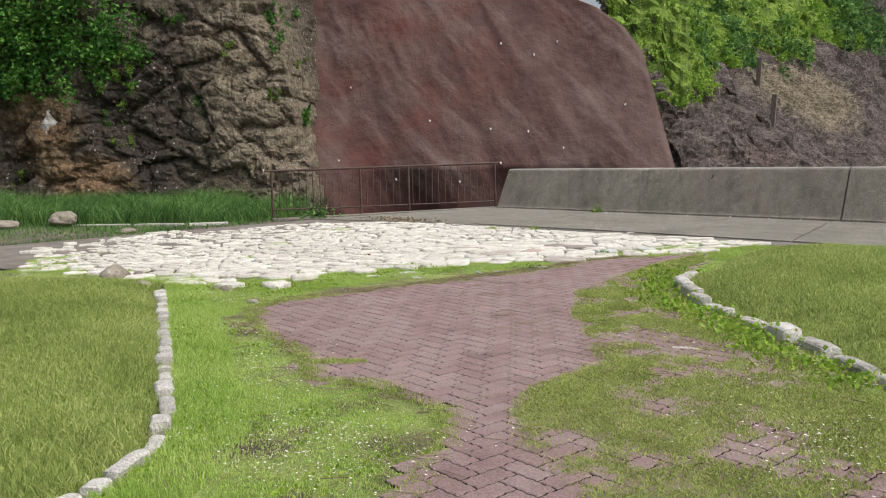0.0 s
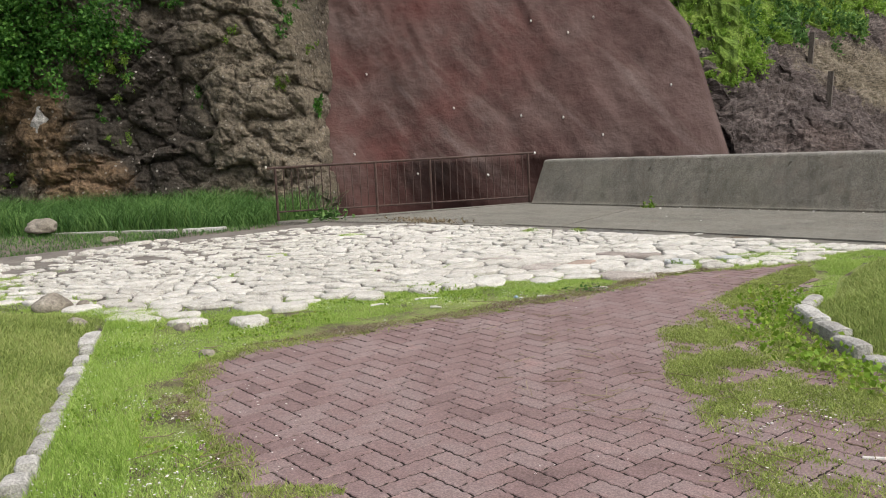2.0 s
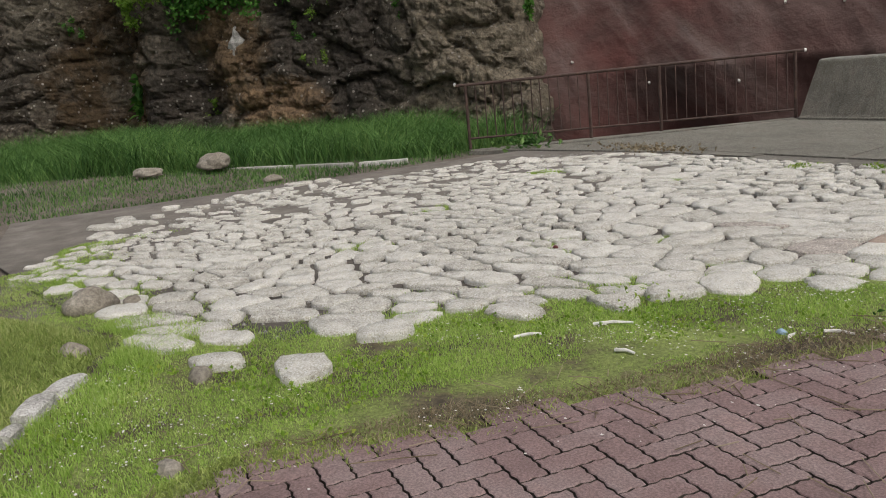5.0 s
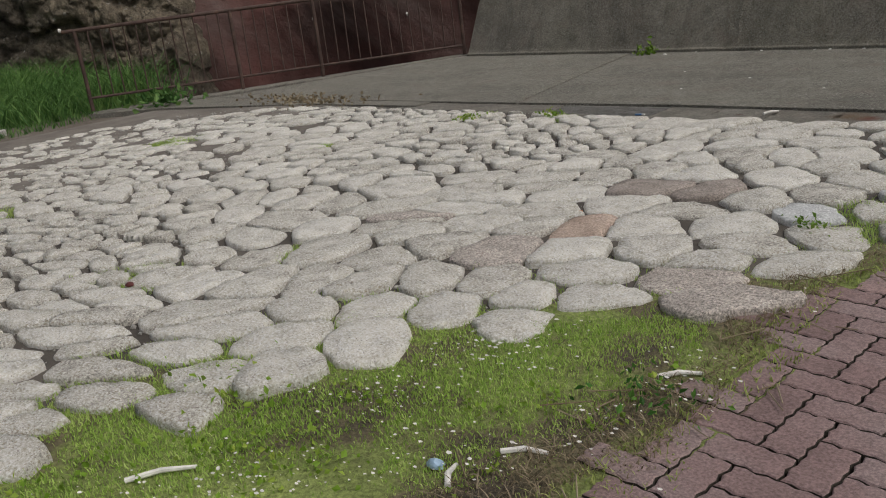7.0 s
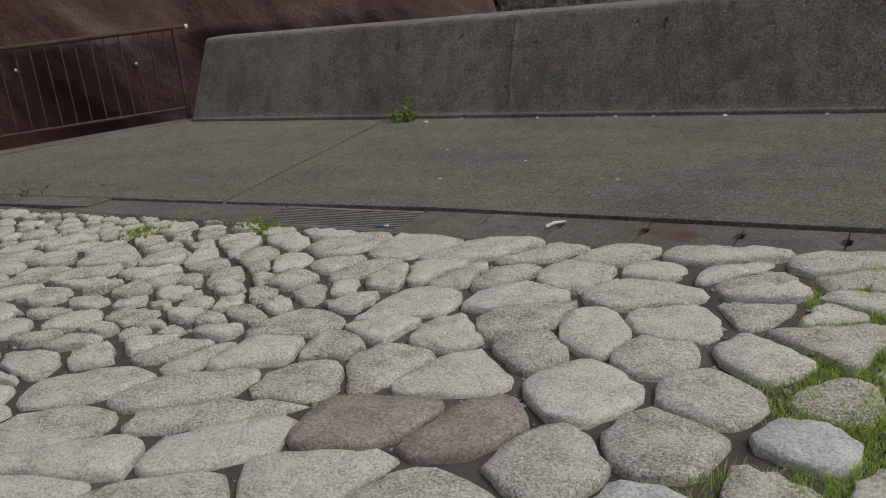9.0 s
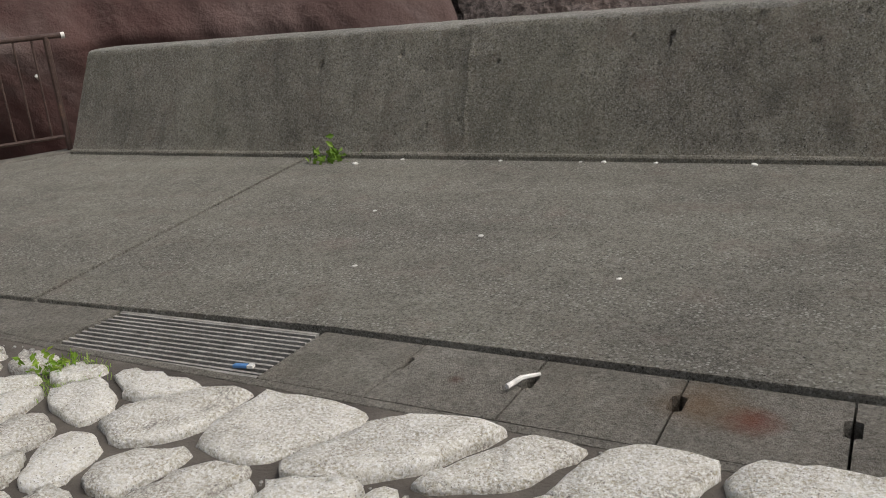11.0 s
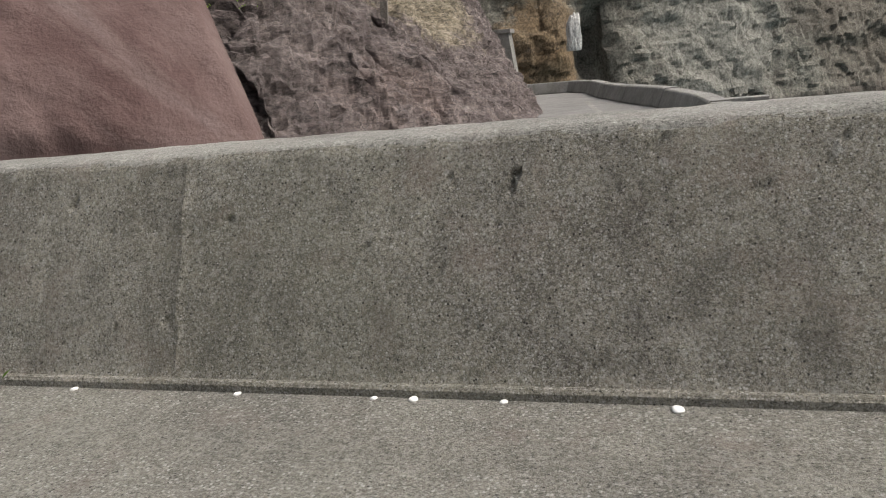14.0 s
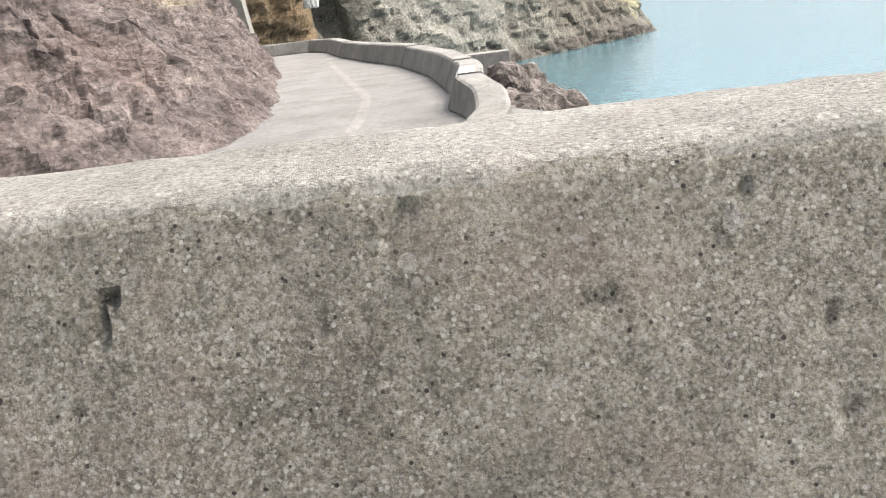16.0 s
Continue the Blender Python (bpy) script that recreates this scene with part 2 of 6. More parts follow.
def concrete(name, dark, mid, light, aggregate=0.0, streak=0.0, moss=0.0, chips=0, stains=()):
    """Weathered concrete: exposed aggregate, runs of dirt down upright faces, green film."""
    m, n, l, b = material(name)
    broad = noise_node(n, l, 1.1, 8, 0.65)
    c = ramp(n, [(0.3, dark), (0.5, mid), (0.72, light)])
    l.new(broad, c.inputs[0])
    colour = c.outputs[0]
    mid_noise = noise_node(n, l, 9, 6, 0.7)
    mr = ramp(n, [(0.3, (0.28, 0.28, 0.28)), (0.7, (0.72, 0.72, 0.72))])
    l.new(mid_noise, mr.inputs[0])
    colour = mix(n, l, 0.5, colour, mr.outputs[0], "OVERLAY")
    grain = noise_node(n, l, 75, 8, 0.8)
    gr = ramp(n, [(0.38, (0.15, 0.15, 0.15)), (0.5, (0.5, 0.5, 0.5)), (0.63, (0.9, 0.9, 0.9))])
    l.new(grain, gr.inputs[0])
    colour = mix(n, l, 0.35 + 0.5 * aggregate, colour, gr.outputs[0], "OVERLAY")
    heights = grain
    if chips:
        v3 = voronoi(n, l, chips)
        sep3 = n.new("ShaderNodeSeparateColor")
        l.new(v3.outputs["Color"], sep3.inputs[0])
        lit = n.new("ShaderNodeMath")
        lit.operation = "MULTIPLY"
        l.new(step(n, l, v3.outputs["Distance"], 0.45, 0.3), lit.inputs[0])
        l.new(step(n, l, sep3.outputs[2], 0.72, 0.94), lit.inputs[1])
        colour = mix(n, l, lit.outputs[0], colour, mix(n, l, 0.85, colour, (0.5, 0.48, 0.44)))
    if aggregate:
        v = voronoi(n, l, 190)
        sep = n.new("ShaderNodeSeparateColor")
        l.new(v.outputs["Color"], sep.inputs[0])
        chip = step(n, l, sep.outputs[0], 0.6, 0.95)
        colour = mix(n, l, chip, colour, mix(n, l, 0.42 * aggregate, colour, (0.5, 0.48, 0.44)))
        v2 = voronoi(n, l, 74)
        sep2 = n.new("ShaderNodeSeparateColor")
        l.new(v2.outputs["Color"], sep2.inputs[0])
        hole = n.new("ShaderNodeMath")
        hole.operation = "MULTIPLY"
        l.new(step(n, l, v2.outputs["Distance"], 0.36, 0.24), hole.inputs[0])
        l.new(step(n, l, sep2.outputs[1], 0.88, 0.94), hole.inputs[1])
        colour = mix(n, l, hole.outputs[0], colour, mix(n, l, 0.95 * aggregate, colour, (0.02, 0.018, 0.016)))
        pit = step(n, l, sep.outputs[1], 0.86, 0.97)
        colour = mix(n, l, pit, colour, mix(n, l, 0.4 * aggregate, colour, (0.03, 0.028, 0.025)))
        tint = noise_node(n, l, 3.2, 6, 0.7)
        colour = mix(n, l, step(n, l, tint, 0.54, 0.72), colour, mix(n, l, 0.38 * aggregate, colour, (0.26, 0.185, 0.16)))
        pale_spot = noise_node(n, l, 48, 6, 0.8)
        colour = mix(n, l, step(n, l, pale_spot, 0.53, 0.6), colour, mix(n, l, 0.6 * aggregate, colour, (0.42, 0.4, 0.36)))
    if streak:
        runs = noise_node(n, l, 1.0, 6, 0.6, (5.0, 5.0, 0.35))
        colour = mix(n, l, step(n, l, runs, 0.5, 0.72), colour, mix(n, l, streak, colour, (0.05, 0.045, 0.04)))
        pale = noise_node(n, l, 1.0, 5, 0.6, (2.6, 2.6, 0.25))
        colour = mix(n, l, step(n, l, pale, 0.62, 0.8), colour, mix(n, l, streak * 0.5, colour, (0.4, 0.38, 0.35)))
    if moss:
        film = noise_node(n, l, 0.8, 7, 0.65)
        colour = mix(n, l, step(n, l, film, 0.5, 0.75), colour, mix(n, l, moss, colour, (0.1, 0.115, 0.06)))
    for centre, radius, tone in stains:
        d = n.new("ShaderNodeVectorMath")
        d.operation = "DISTANCE"
        l.new(n.new("ShaderNodeNewGeometry").outputs["Position"], d.inputs[0])
        d.inputs[1].default_value = centre
        a = n.new("ShaderNodeMath")
        a.operation = "MULTIPLY_ADD"
        l.new(mid_noise, a.inputs[0])
        a.inputs[1].default_value = radius
        l.new(d.outputs["Value"], a.inputs[2])
        colour = mix(n, l, step(n, l, a.outputs[0], radius * 1.5, radius * 0.6), colour, mix(n, l, 0.65, colour, tone))
    l.new(colour, b.inputs["Base Color"])
    b.inputs["Roughness"].default_value = 0.9
    b.inputs["Specular IOR Level"].default_value = 0.25
    under = bump(n, l, b, mid_noise, 0.5, 0.01)
    under = bump(n, l, b, heights, 0.9, 0.014, under)
    bump(n, l, b, noise_node(n, l, 150, 3, 0.7), 0.7, 0.004, under)
    return m


M_SOIL = mottled("damp_soil", [(0.3, (0.04, 0.034, 0.028)), (0.6, (0.1, 0.088, 0.074)), (0.8, (0.18, 0.162, 0.14))], 2.5, 0.95, 50, 0.5, 0.8, 0.012)


def bed_soil():
    """Dark damp earth that dries to pale trodden dirt towards the cliff."""
    m, n, l, b = material("sett_bed_earth")
    broad = noise_node(n, l, 2.5, 8, 0.65)
    damp = ramp(n, [(0.3, (0.05, 0.042, 0.035)), (0.6, (0.115, 0.1, 0.085)), (0.8, (0.2, 0.18, 0.157))])
    dry = ramp(n, [(0.3, (0.13, 0.112, 0.095)), (0.55, (0.21, 0.188, 0.162)), (0.75, (0.3, 0.275, 0.245))])
    l.new(broad, damp.inputs[0])
    l.new(broad, dry.inputs[0])
    xyz = n.new("ShaderNodeSeparateXYZ")
    l.new(n.new("ShaderNodeNewGeometry").outputs["Position"], xyz.inputs[0])
    a = n.new("ShaderNodeMath")
    a.operation = "MULTIPLY_ADD"
    l.new(noise_node(n, l, 0.7, 6, 0.65), a.inputs[0])
    a.inputs[1].default_value = 5.0
    l.new(xyz.outputs["X"], a.inputs[2])
    colour = mix(n, l, step(n, l, a.outputs[0], -7.6, -9.6), damp.outputs[0], dry.outputs[0])
    l.new(colour, b.inputs["Base Color"])
    b.inputs["Roughness"].default_value = 0.95
    under = bump(n, l, b, broad, 0.8, 0.03)
    bump(n, l, b, noise_node(n, l, 50, 5, 0.7), 0.8, 0.01, under)
    return m


M_BED = bed_soil()
M_DIRT = mottled("trodden_dirt", [(0.3, (0.1, 0.08, 0.065)), (0.55, (0.17, 0.145, 0.12)), (0.75, (0.26, 0.23, 0.2))], 1.5, 0.95, 40, 0.5, 0.7, 0.01)
M_STONE = mottled("pale_granite", [(0.18, (0.37, 0.345, 0.305)), (0.42, (0.6, 0.575, 0.515)), (0.68, (0.78, 0.755, 0.69))], 9, 0.9, 105, 0.95, 1.0, 0.009, speckle=(150, (0.27, 0.245, 0.215), 0.2), island=0.24)
M_STONE_ONE = mottled("pale_granite_setts", [(0.18, (0.37, 0.345, 0.305)), (0.42, (0.6, 0.575, 0.515)), (0.68, (0.78, 0.755, 0.69))], 9, 0.9, 105, 0.95, 1.0, 0.009, speckle=(150, (0.27, 0.245, 0.215), 0.2), obj_random=0.24)
M_STONE_PINK = mottled("pinkish_granite", [(0.25, (0.34, 0.26, 0.21)), (0.7, (0.52, 0.415, 0.345))], 7, 0.85, 90, 0.6, 0.7, 0.006, speckle=(160, (0.12, 0.1, 0.09), 0.15))
M_STONE_BROWN = mottled("brown_granite", [(0.25, (0.2, 0.17, 0.148)), (0.7, (0.41, 0.36, 0.325))], 7, 0.88, 90, 0.6, 0.7, 0.006, speckle=(160, (0.08, 0.07, 0.06), 0.2))
M_SHORE = mottled("dark_wet_shore_rock", [(0.3, (0.045, 0.036, 0.03)), (0.5, (0.1, 0.083, 0.072)), (0.75, (0.19, 0.16, 0.142))], 2.4, 0.8, 14, 0.7, 0.9, 0.05)
M_STONE_ROSY = mottled("rosy_grey_granite", [(0.25, (0.36, 0.315, 0.28)), (0.7, (0.57, 0.52, 0.47))], 8, 0.88, 100, 0.9, 0.9, 0.008, speckle=(150, (0.15, 0.13, 0.12), 0.25))
M_STONE_BLUE = mottled("blue_grey_granite", [(0.25, (0.4, 0.41, 0.41)), (0.7, (0.62, 0.63, 0.62))], 8, 0.85, 100, 0.6, 0.7, 0.006, speckle=(150, (0.3, 0.3, 0.3), 0.2))
M_KERB = mottled("grey_granite_kerb", [(0.25, (0.27, 0.26, 0.24)), (0.5, (0.46, 0.445, 0.415)), (0.75, (0.62, 0.605, 0.57))], 8, 0.85, 80, 0.6, 0.7, 0.008, speckle=(150, (0.15, 0.14, 0.13), 0.2), obj_random=0.25)
M_BOULDER = mottled("tan_boulder", [(0.25, (0.15, 0.128, 0.1)), (0.5, (0.27, 0.24, 0.197)), (0.75, (0.4, 0.363, 0.31))], 3, 0.9, 40, 0.5, 0.9, 0.012)
PAVER_STOPS = [(0.2, (0.165, 0.112, 0.107)), (0.45, (0.24, 0.165, 0.158)), (0.62, (0.265, 0.2, 0.192)), (0.85, (0.34, 0.215, 0.2))]
M_JOINT = mottled("black_joint_sand", [(0.3, (0.03, 0.025, 0.021)), (0.7, (0.08, 0.068, 0.056))], 20, 0.95, 80, 0.4, 0.5, 0.004)
M_PAVER = mottled("red_concrete_paver", PAVER_STOPS, 2.2, 0.8, 110, 0.55, 0.6, 0.004, speckle=(190, (0.34, 0.3, 0.28), 0.06), obj_random=0.22)
M_PAVER_REST = mottled("red_concrete_paving", PAVER_STOPS, 2.2, 0.8, 110, 0.55, 0.6, 0.004, speckle=(190, (0.34, 0.3, 0.28), 0.06), island=0.22)
M_SLAB = concrete("washed_concrete_slab", (0.149, 0.141, 0.119), (0.201, 0.190, 0.159), (0.253, 0.242, 0.203), 0.8, chips=72)
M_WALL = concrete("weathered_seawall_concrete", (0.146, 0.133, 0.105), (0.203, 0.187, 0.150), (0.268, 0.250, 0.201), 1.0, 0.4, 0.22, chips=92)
# seawall top: paler than the face, without its streaks and moss
M_WALL_TOP = concrete("paler_seawall_top", (0.198, 0.189, 0.166), (0.270, 0.259, 0.230), (0.342, 0.330, 0.297), 0.7, chips=70)
M_LID = concrete("drain_cover_concrete", (0.150, 0.137, 0.114), (0.215, 0.198, 0.170), (0.278, 0.262, 0.228), 0.45, 0.0, 0.2, 0, [((-6.76, 15.4, -0.04), 0.1, (0.2, 0.05, 0.025)), ((-7.66, 15.38, -0.04), 0.035, (0.12, 0.05, 0.035)), ((-6.9, 15.45, -0.04), 0.16, (0.2, 0.12, 0.06))])
M_ROAD = concrete("pale_road_concrete", (0.111, 0.106, 0.098), (0.148, 0.142, 0.133), (0.188, 0.181, 0.171), 0.2)
M_PARAPET = concrete("parapet_concrete", (0.128, 0.121, 0.108), (0.178, 0.170, 0.155), (0.246, 0.236, 0.219), 0.3, 0.3, 0.2)
M_WHITE = plain("chipped_white_paint", (0.7, 0.7, 0.68), 0.7, 0.0, 0.15, 12)
M_RAIL = mottled("brown_painted_rail_rust", [(0.3, (0.05, 0.03, 0.024)), (0.55, (0.085, 0.055, 0.046)), (0.75, (0.14, 0.085, 0.06))], 9, 0.6, 80, 0.4, 0.3, 0.002)
M_STEEL = mottled("dull_galvanised_grating", [(0.3, (0.2, 0.19, 0.17)), (0.7, (0.34, 0.325, 0.3))], 12, 0.6, 90, 0.4, 0.3, 0.001)
M_BOLT = plain("pale_bolt_cap", (0.7, 0.68, 0.64), 0.6)
M_WOOD = mottled("grey_weathered_post", [(0.3, (0.07, 0.06, 0.05)), (0.7, (0.17, 0.15, 0.13))], 4, 0.9, 30, 0.5, 0.6, 0.006, stretch=(6, 6, 1))
M_GRASS = leafy("short_lawn_grass", (0.15, 0.2, 0.05), (0.33, 0.42, 0.12), (0.56, 0.58, 0.25), 0.6, 0.9, 0.4)
M_MOSSY = leafy("bright_green_turf", (0.22, 0.35, 0.06), (0.4, 0.58, 0.125), (0.64, 0.72, 0.28), 0.6, 1.4, 0.4)
M_OLIVE = leafy("olive_mat_turf", (0.16, 0.18, 0.05), (0.33, 0.42, 0.11), (0.55, 0.6, 0.22), 0.7, 3.0, 0.35)
M_TALL = leafy("tall_reed_grass", (0.025, 0.07, 0.018), (0.09, 0.2, 0.05), (0.27, 0.43, 0.13), 0.5, 0.8, 0.35)
M_BUSH = leafy("dark_cliff_shrub_leaves", (0.018, 0.06, 0.012), (0.065, 0.19, 0.032), (0.17, 0.35, 0.065), 0.5, 1.5, 0.35)
M_LIME = leafy("lime_green_shrub_leaves", (0.09, 0.18, 0.025), (0.23, 0.39, 0.055), (0.42, 0.56, 0.12), 0.5, 0.7, 0.45)
# lime leaves darkened for the cliff: its shade is put into their colour
M_SHADED_LIME = leafy("shaded_yellow_green_leaves", (0.06, 0.12, 0.015), (0.15, 0.27, 0.035), (0.28, 0.4, 0.075), 0.5, 1.5, 0.35)
M_WEED = leafy("yellow_green_weed_leaves", (0.12, 0.2, 0.02), (0.25, 0.42, 0.05), (0.45, 0.52, 0.1), 0.5, 5, 0.4)
M_DRY = leafy("dry_straw_stems", (0.13, 0.1, 0.06), (0.24, 0.19, 0.12), (0.4, 0.34, 0.24), 0.8, 4, 0.1)
M_SHELL = plain("bleached_shell_fragments", (0.72, 0.7, 0.66), 0.6)
M_VERGE = mottled("thin_turf_over_soil", [(0.36, (0.085, 0.07, 0.052)), (0.45, (0.15, 0.13, 0.075)), (0.52, (0.2, 0.24, 0.075)), (0.75, (0.31, 0.37, 0.12))], 1.9, 0.95, 60, 0.6, 0.9, 0.015)
M_TURF = mottled("turf_base", [(0.3, (0.13, 0.135, 0.045)), (0.5, (0.25, 0.31, 0.085)), (0.75, (0.37, 0.43, 0.14))], 3, 0.95, 60, 0.5, 0.8, 0.015)


def rock_material(name, stops, scale, zones=(), stretch=None, crack=0.6, crack_scale=3.0, lichen=None, pebbles=0.0):
    """Cliff rock: layered tones, cracks, and zones (centre, radius, colour) of other rock or wet soil with ragged edges."""
    m, n, l, b = material(name)
    broad = noise_node(n, l, scale, 10, 0.68, stretch)
    c = ramp(n, stops)
    l.new(broad, c.inputs[0])
    colour = c.outputs[0]
    ragged = noise_node(n, l, 1.6, 8, 0.7)
    pos = n.new("ShaderNodeNewGeometry").outputs["Position"]
    for centre, radii, tone, amount in zones:
        d = n.new("ShaderNodeVectorMath")
        d.operation = "SUBTRACT"
        l.new(pos, d.inputs[0])
        d.inputs[1].default_value = centre
        k = n.new("ShaderNodeVectorMath")
        k.operation = "DIVIDE"
        l.new(d.outputs[0], k.inputs[0])
        k.inputs[1].default_value = radii
        q = n.new("ShaderNodeVectorMath")
        q.operation = "LENGTH"
        l.new(k.outputs[0], q.inputs[0])
        a = n.new("ShaderNodeMath")
        a.operation = "MULTIPLY_ADD"
        l.new(ragged, a.inputs[0])
        a.inputs[1].default_value = 1.6
        l.new(q.outputs["Value"], a.inputs[2])
        f = n.new("ShaderNodeMath")
        f.operation = "MULTIPLY"
        l.new(step(n, l, a.outputs[0], 1.95, 1.55), f.inputs[0])
        f.inputs[1].default_value = amount
        colour = mix(n, l, f.outputs[0], colour, mix(n, l, 0.8, colour, tone))
    fine = noise_node(n, l, 7, 9, 0.75, stretch)
    fr = ramp(n, [(0.34, (0.1, 0.1, 0.1)), (0.5, (0.5, 0.5, 0.5)), (0.66, (0.9, 0.9, 0.9))])
    l.new(fine, fr.inputs[0])
    colour = mix(n, l, 0.8, colour, fr.outputs[0], "OVERLAY")
    v = voronoi(n, l, crack_scale, "DISTANCE_TO_EDGE", stretch)
    warp = n.new("ShaderNodeVectorMath")
    warp.operation = "ADD"
    src = v.inputs["Vector"].links[0].from_socket
    nv = n.new("ShaderNodeTexNoise")
    nv.inputs["Scale"].default_value = 2.5
    nv.inputs["Detail"].default_value = 5
    l.new(pos, nv.inputs["Vector"])
    l.new(src, warp.inputs[0])
    l.new(nv.outputs["Color"], warp.inputs[1])
    l.new(warp.outputs[0], v.inputs["Vector"])
    line = step(n, l, v.outputs["Distance"], 0.06, 0.0)
    gate = n.new("ShaderNodeMath")
    gate.operation = "MULTIPLY"
    l.new(line, gate.inputs[0])
    l.new(step(n, l, ragged, 0.42, 0.6), gate.inputs[1])
    colour = mix(n, l, gate.outputs[0], colour, mix(n, l, crack, colour, (0.02, 0.017, 0.014)))
    if pebbles:
        pv = voronoi(n, l, 11)
        ps = n.new("ShaderNodeSeparateColor")
        l.new(pv.outputs["Color"], ps.inputs[0])
        pm = n.new("ShaderNodeMath")
        pm.operation = "MULTIPLY"
        l.new(step(n, l, pv.outputs["Distance"], 0.42, 0.3), pm.inputs[0])
        l.new(step(n, l, ps.outputs[0], 1 - pebbles, 1.0), pm.inputs[1])
        colour = mix(n, l, pm.outputs[0], colour, (0.5, 0.46, 0.4))
    if lichen:
        tone, lo, hi = lichen
        film = noise_node(n, l, 2.3, 8, 0.75)
        colour = mix(n, l, step(n, l, film, lo, hi), colour, mix(n, l, 0.6, colour, tone))
    l.new(colour, b.inputs["Base Color"])
    b.inputs["Roughness"].default_value = 0.92
    b.inputs["Specular IOR Level"].default_value = 0.25
    under = bump(n, l, b, fine, 0.9, 0.12)
    bump(n, l, b, noise_node(n, l, 28, 6, 0.7), 0.6, 0.03, under)
    return m


def sheet(name, k0, k1, z0, z1, res, shape, mat, label, category="", kind="structure", smooth=False):
    """A rock face: a grid over the run k and the height z, each vertex where shape(k, z) puts it."""
    nk, nz = int((k1 - k0) / res) + 1, int((z1 - z0) / res) + 1
    kk, zz = np.meshgrid(np.linspace(k0, k1, nk), np.linspace(z0, z1, nz))
    v = shape(kk.ravel(), zz.ravel())
    i = np.arange(nk * nz).reshape(nz, nk)
    f = np.stack([i[:-1, :-1], i[:-1, 1:], i[1:, 1:], i[1:, :-1]], -1).reshape(-1, 4)
    return put(name, mesh_np(name, v, f, smooth), mat, None, label, category, "", kind), v


# ---- ground and plan outlines ----
STONES = [(-12.3, 7.75), (-11.2, 7.45), (-9.6, 7.95), (-8.2, 8.05), (-7.8, 8.65), (-7.5, 9.7), (-7.4, 10.5), (-7.1, 11.2), (-6.6, 11.6), (-6.25, 11.9), (-6.02, 12.35), (-5.75, 12.85),
          (-5.3, 13.6), (-5.05, 15.14), (-11.0, 15.16), (-12.6, 15.0), (-13.9, 14.5), (-14.4, 12.8), (-14.1, 10.6), (-13.3, 8.8)]
PAVE = [(-1.2, 4.6), (-2.2, 6.1), (-2.5, 6.6), (-2.85, 6.9), (-3.4, 7.0), (-3.9, 6.8), (-4.45, 7.1), (-5.2, 7.3), (-5.9, 7.55), (-6.4, 7.8), (-6.55, 8.25), (-6.4, 8.7), (-6.3, 9.2), (-6.2, 9.75),
        (-6.07, 10.05), (-6.05, 10.6), (-5.95, 10.9), (-5.88, 11.4), (-5.87, 11.75), (-5.97, 11.95), (-5.96, 12.25), (-5.82, 12.6), (-5.62, 12.97), (-5.2, 13.7), (-4.75, 13.0), (-4.5, 11.6), (-3.7, 10.6), (-2.9, 9.9), (-2.3, 9.4), (-1.7, 9.0), (-0.6, 8.2), (0.8, 6.2)]
CLEAR_EAST = [(-5.2, 13.7), (-5.1, 12.4), (-4.67, 10.4), (-4.0, 9.5), (-3.4, 8.9), (-2.85, 8.3), (-2.8, 7.6), (-2.6, 7.2), (-2.2, 6.8), (-1.7, 6.58), (-0.6, 5.6)]
KERB_WEST = [(-8.55, 8.07), (-7.67, 7.66), (-6.71, 7.24), (-5.42, 6.67), (-4.42, 6.2), (-3.87, 5.96), (-3.42, 5.68), (-3.06, 5.25), (-2.6, 4.3)]
KERB_EAST = [(-4.2, 12.1), (-4.2, 11.6), (-4.02, 11.2), (-3.4, 10.5), (-2.54, 9.86), (-1.98, 9.5), (-1.58, 9.15), (-1.1, 8.75), (0.2, 7.9)]
LAWN_WEST = KERB_WEST + [(-2.6, -3.0), (-14.0, -3.0), (-14.0, 5.2), (-11.4, 6.4), (-9.6, 7.5)]
LAWN_EAST = KERB_EAST + [(8.0, 4.0), (8.0, 14.9), (-4.2, 14.95), (-4.75, 14.0), (-4.55, 13.0)]
GROUND_Z = -0.075


def lawn_height(poly, x, y, top):
    d = edge_distance(poly, x, y)
    wave = 0.03 * vnoise(np.stack([x * 0.8, y * 0.8, x * 0], -1), 31)
    return top * (1 - np.exp(-d / 0.25)) + wave * np.clip(d, 0, 1) + 0.05 * np.clip(d - 0.4, 0, 1.5)


# the soil of the whole forecourt: one sheet with a fine middle and a coarse reach to the horizon
xs = np.r_[-900, -300, -120, -60, np.arange(-40, 10.01, 0.25), 30, 80, 300, 900]
ys = np.r_[-900, -300, -100, -30, np.arange(-6, 15.26, 0.25)]
gx, gy = np.meshgrid(xs, ys)
gz = GROUND_Z + 0.02 * vnoise(np.stack([gx.ravel() * 1.3, gy.ravel() * 1.3, gx.ravel() * 0], -1), 3)
west = np.clip((-15.5 - gx.ravel()) / 6, 0, 1)
gz = gz + 0.25 * west * np.clip((14 - gy.ravel()) / 8, 0, 1)
gi = np.arange(gx.size).reshape(gx.shape)
put("ground", mesh_np("ground", np.stack([gx.ravel(), gy.ravel(), gz], -1), np.stack([gi[:-1, :-1], gi[:-1, 1:], gi[1:, 1:], gi[1:, :-1]], -1).reshape(-1, 4)), M_DIRT, None,
    "bare brown trodden soil between the paving and the cliff", "ground", "", "structure")

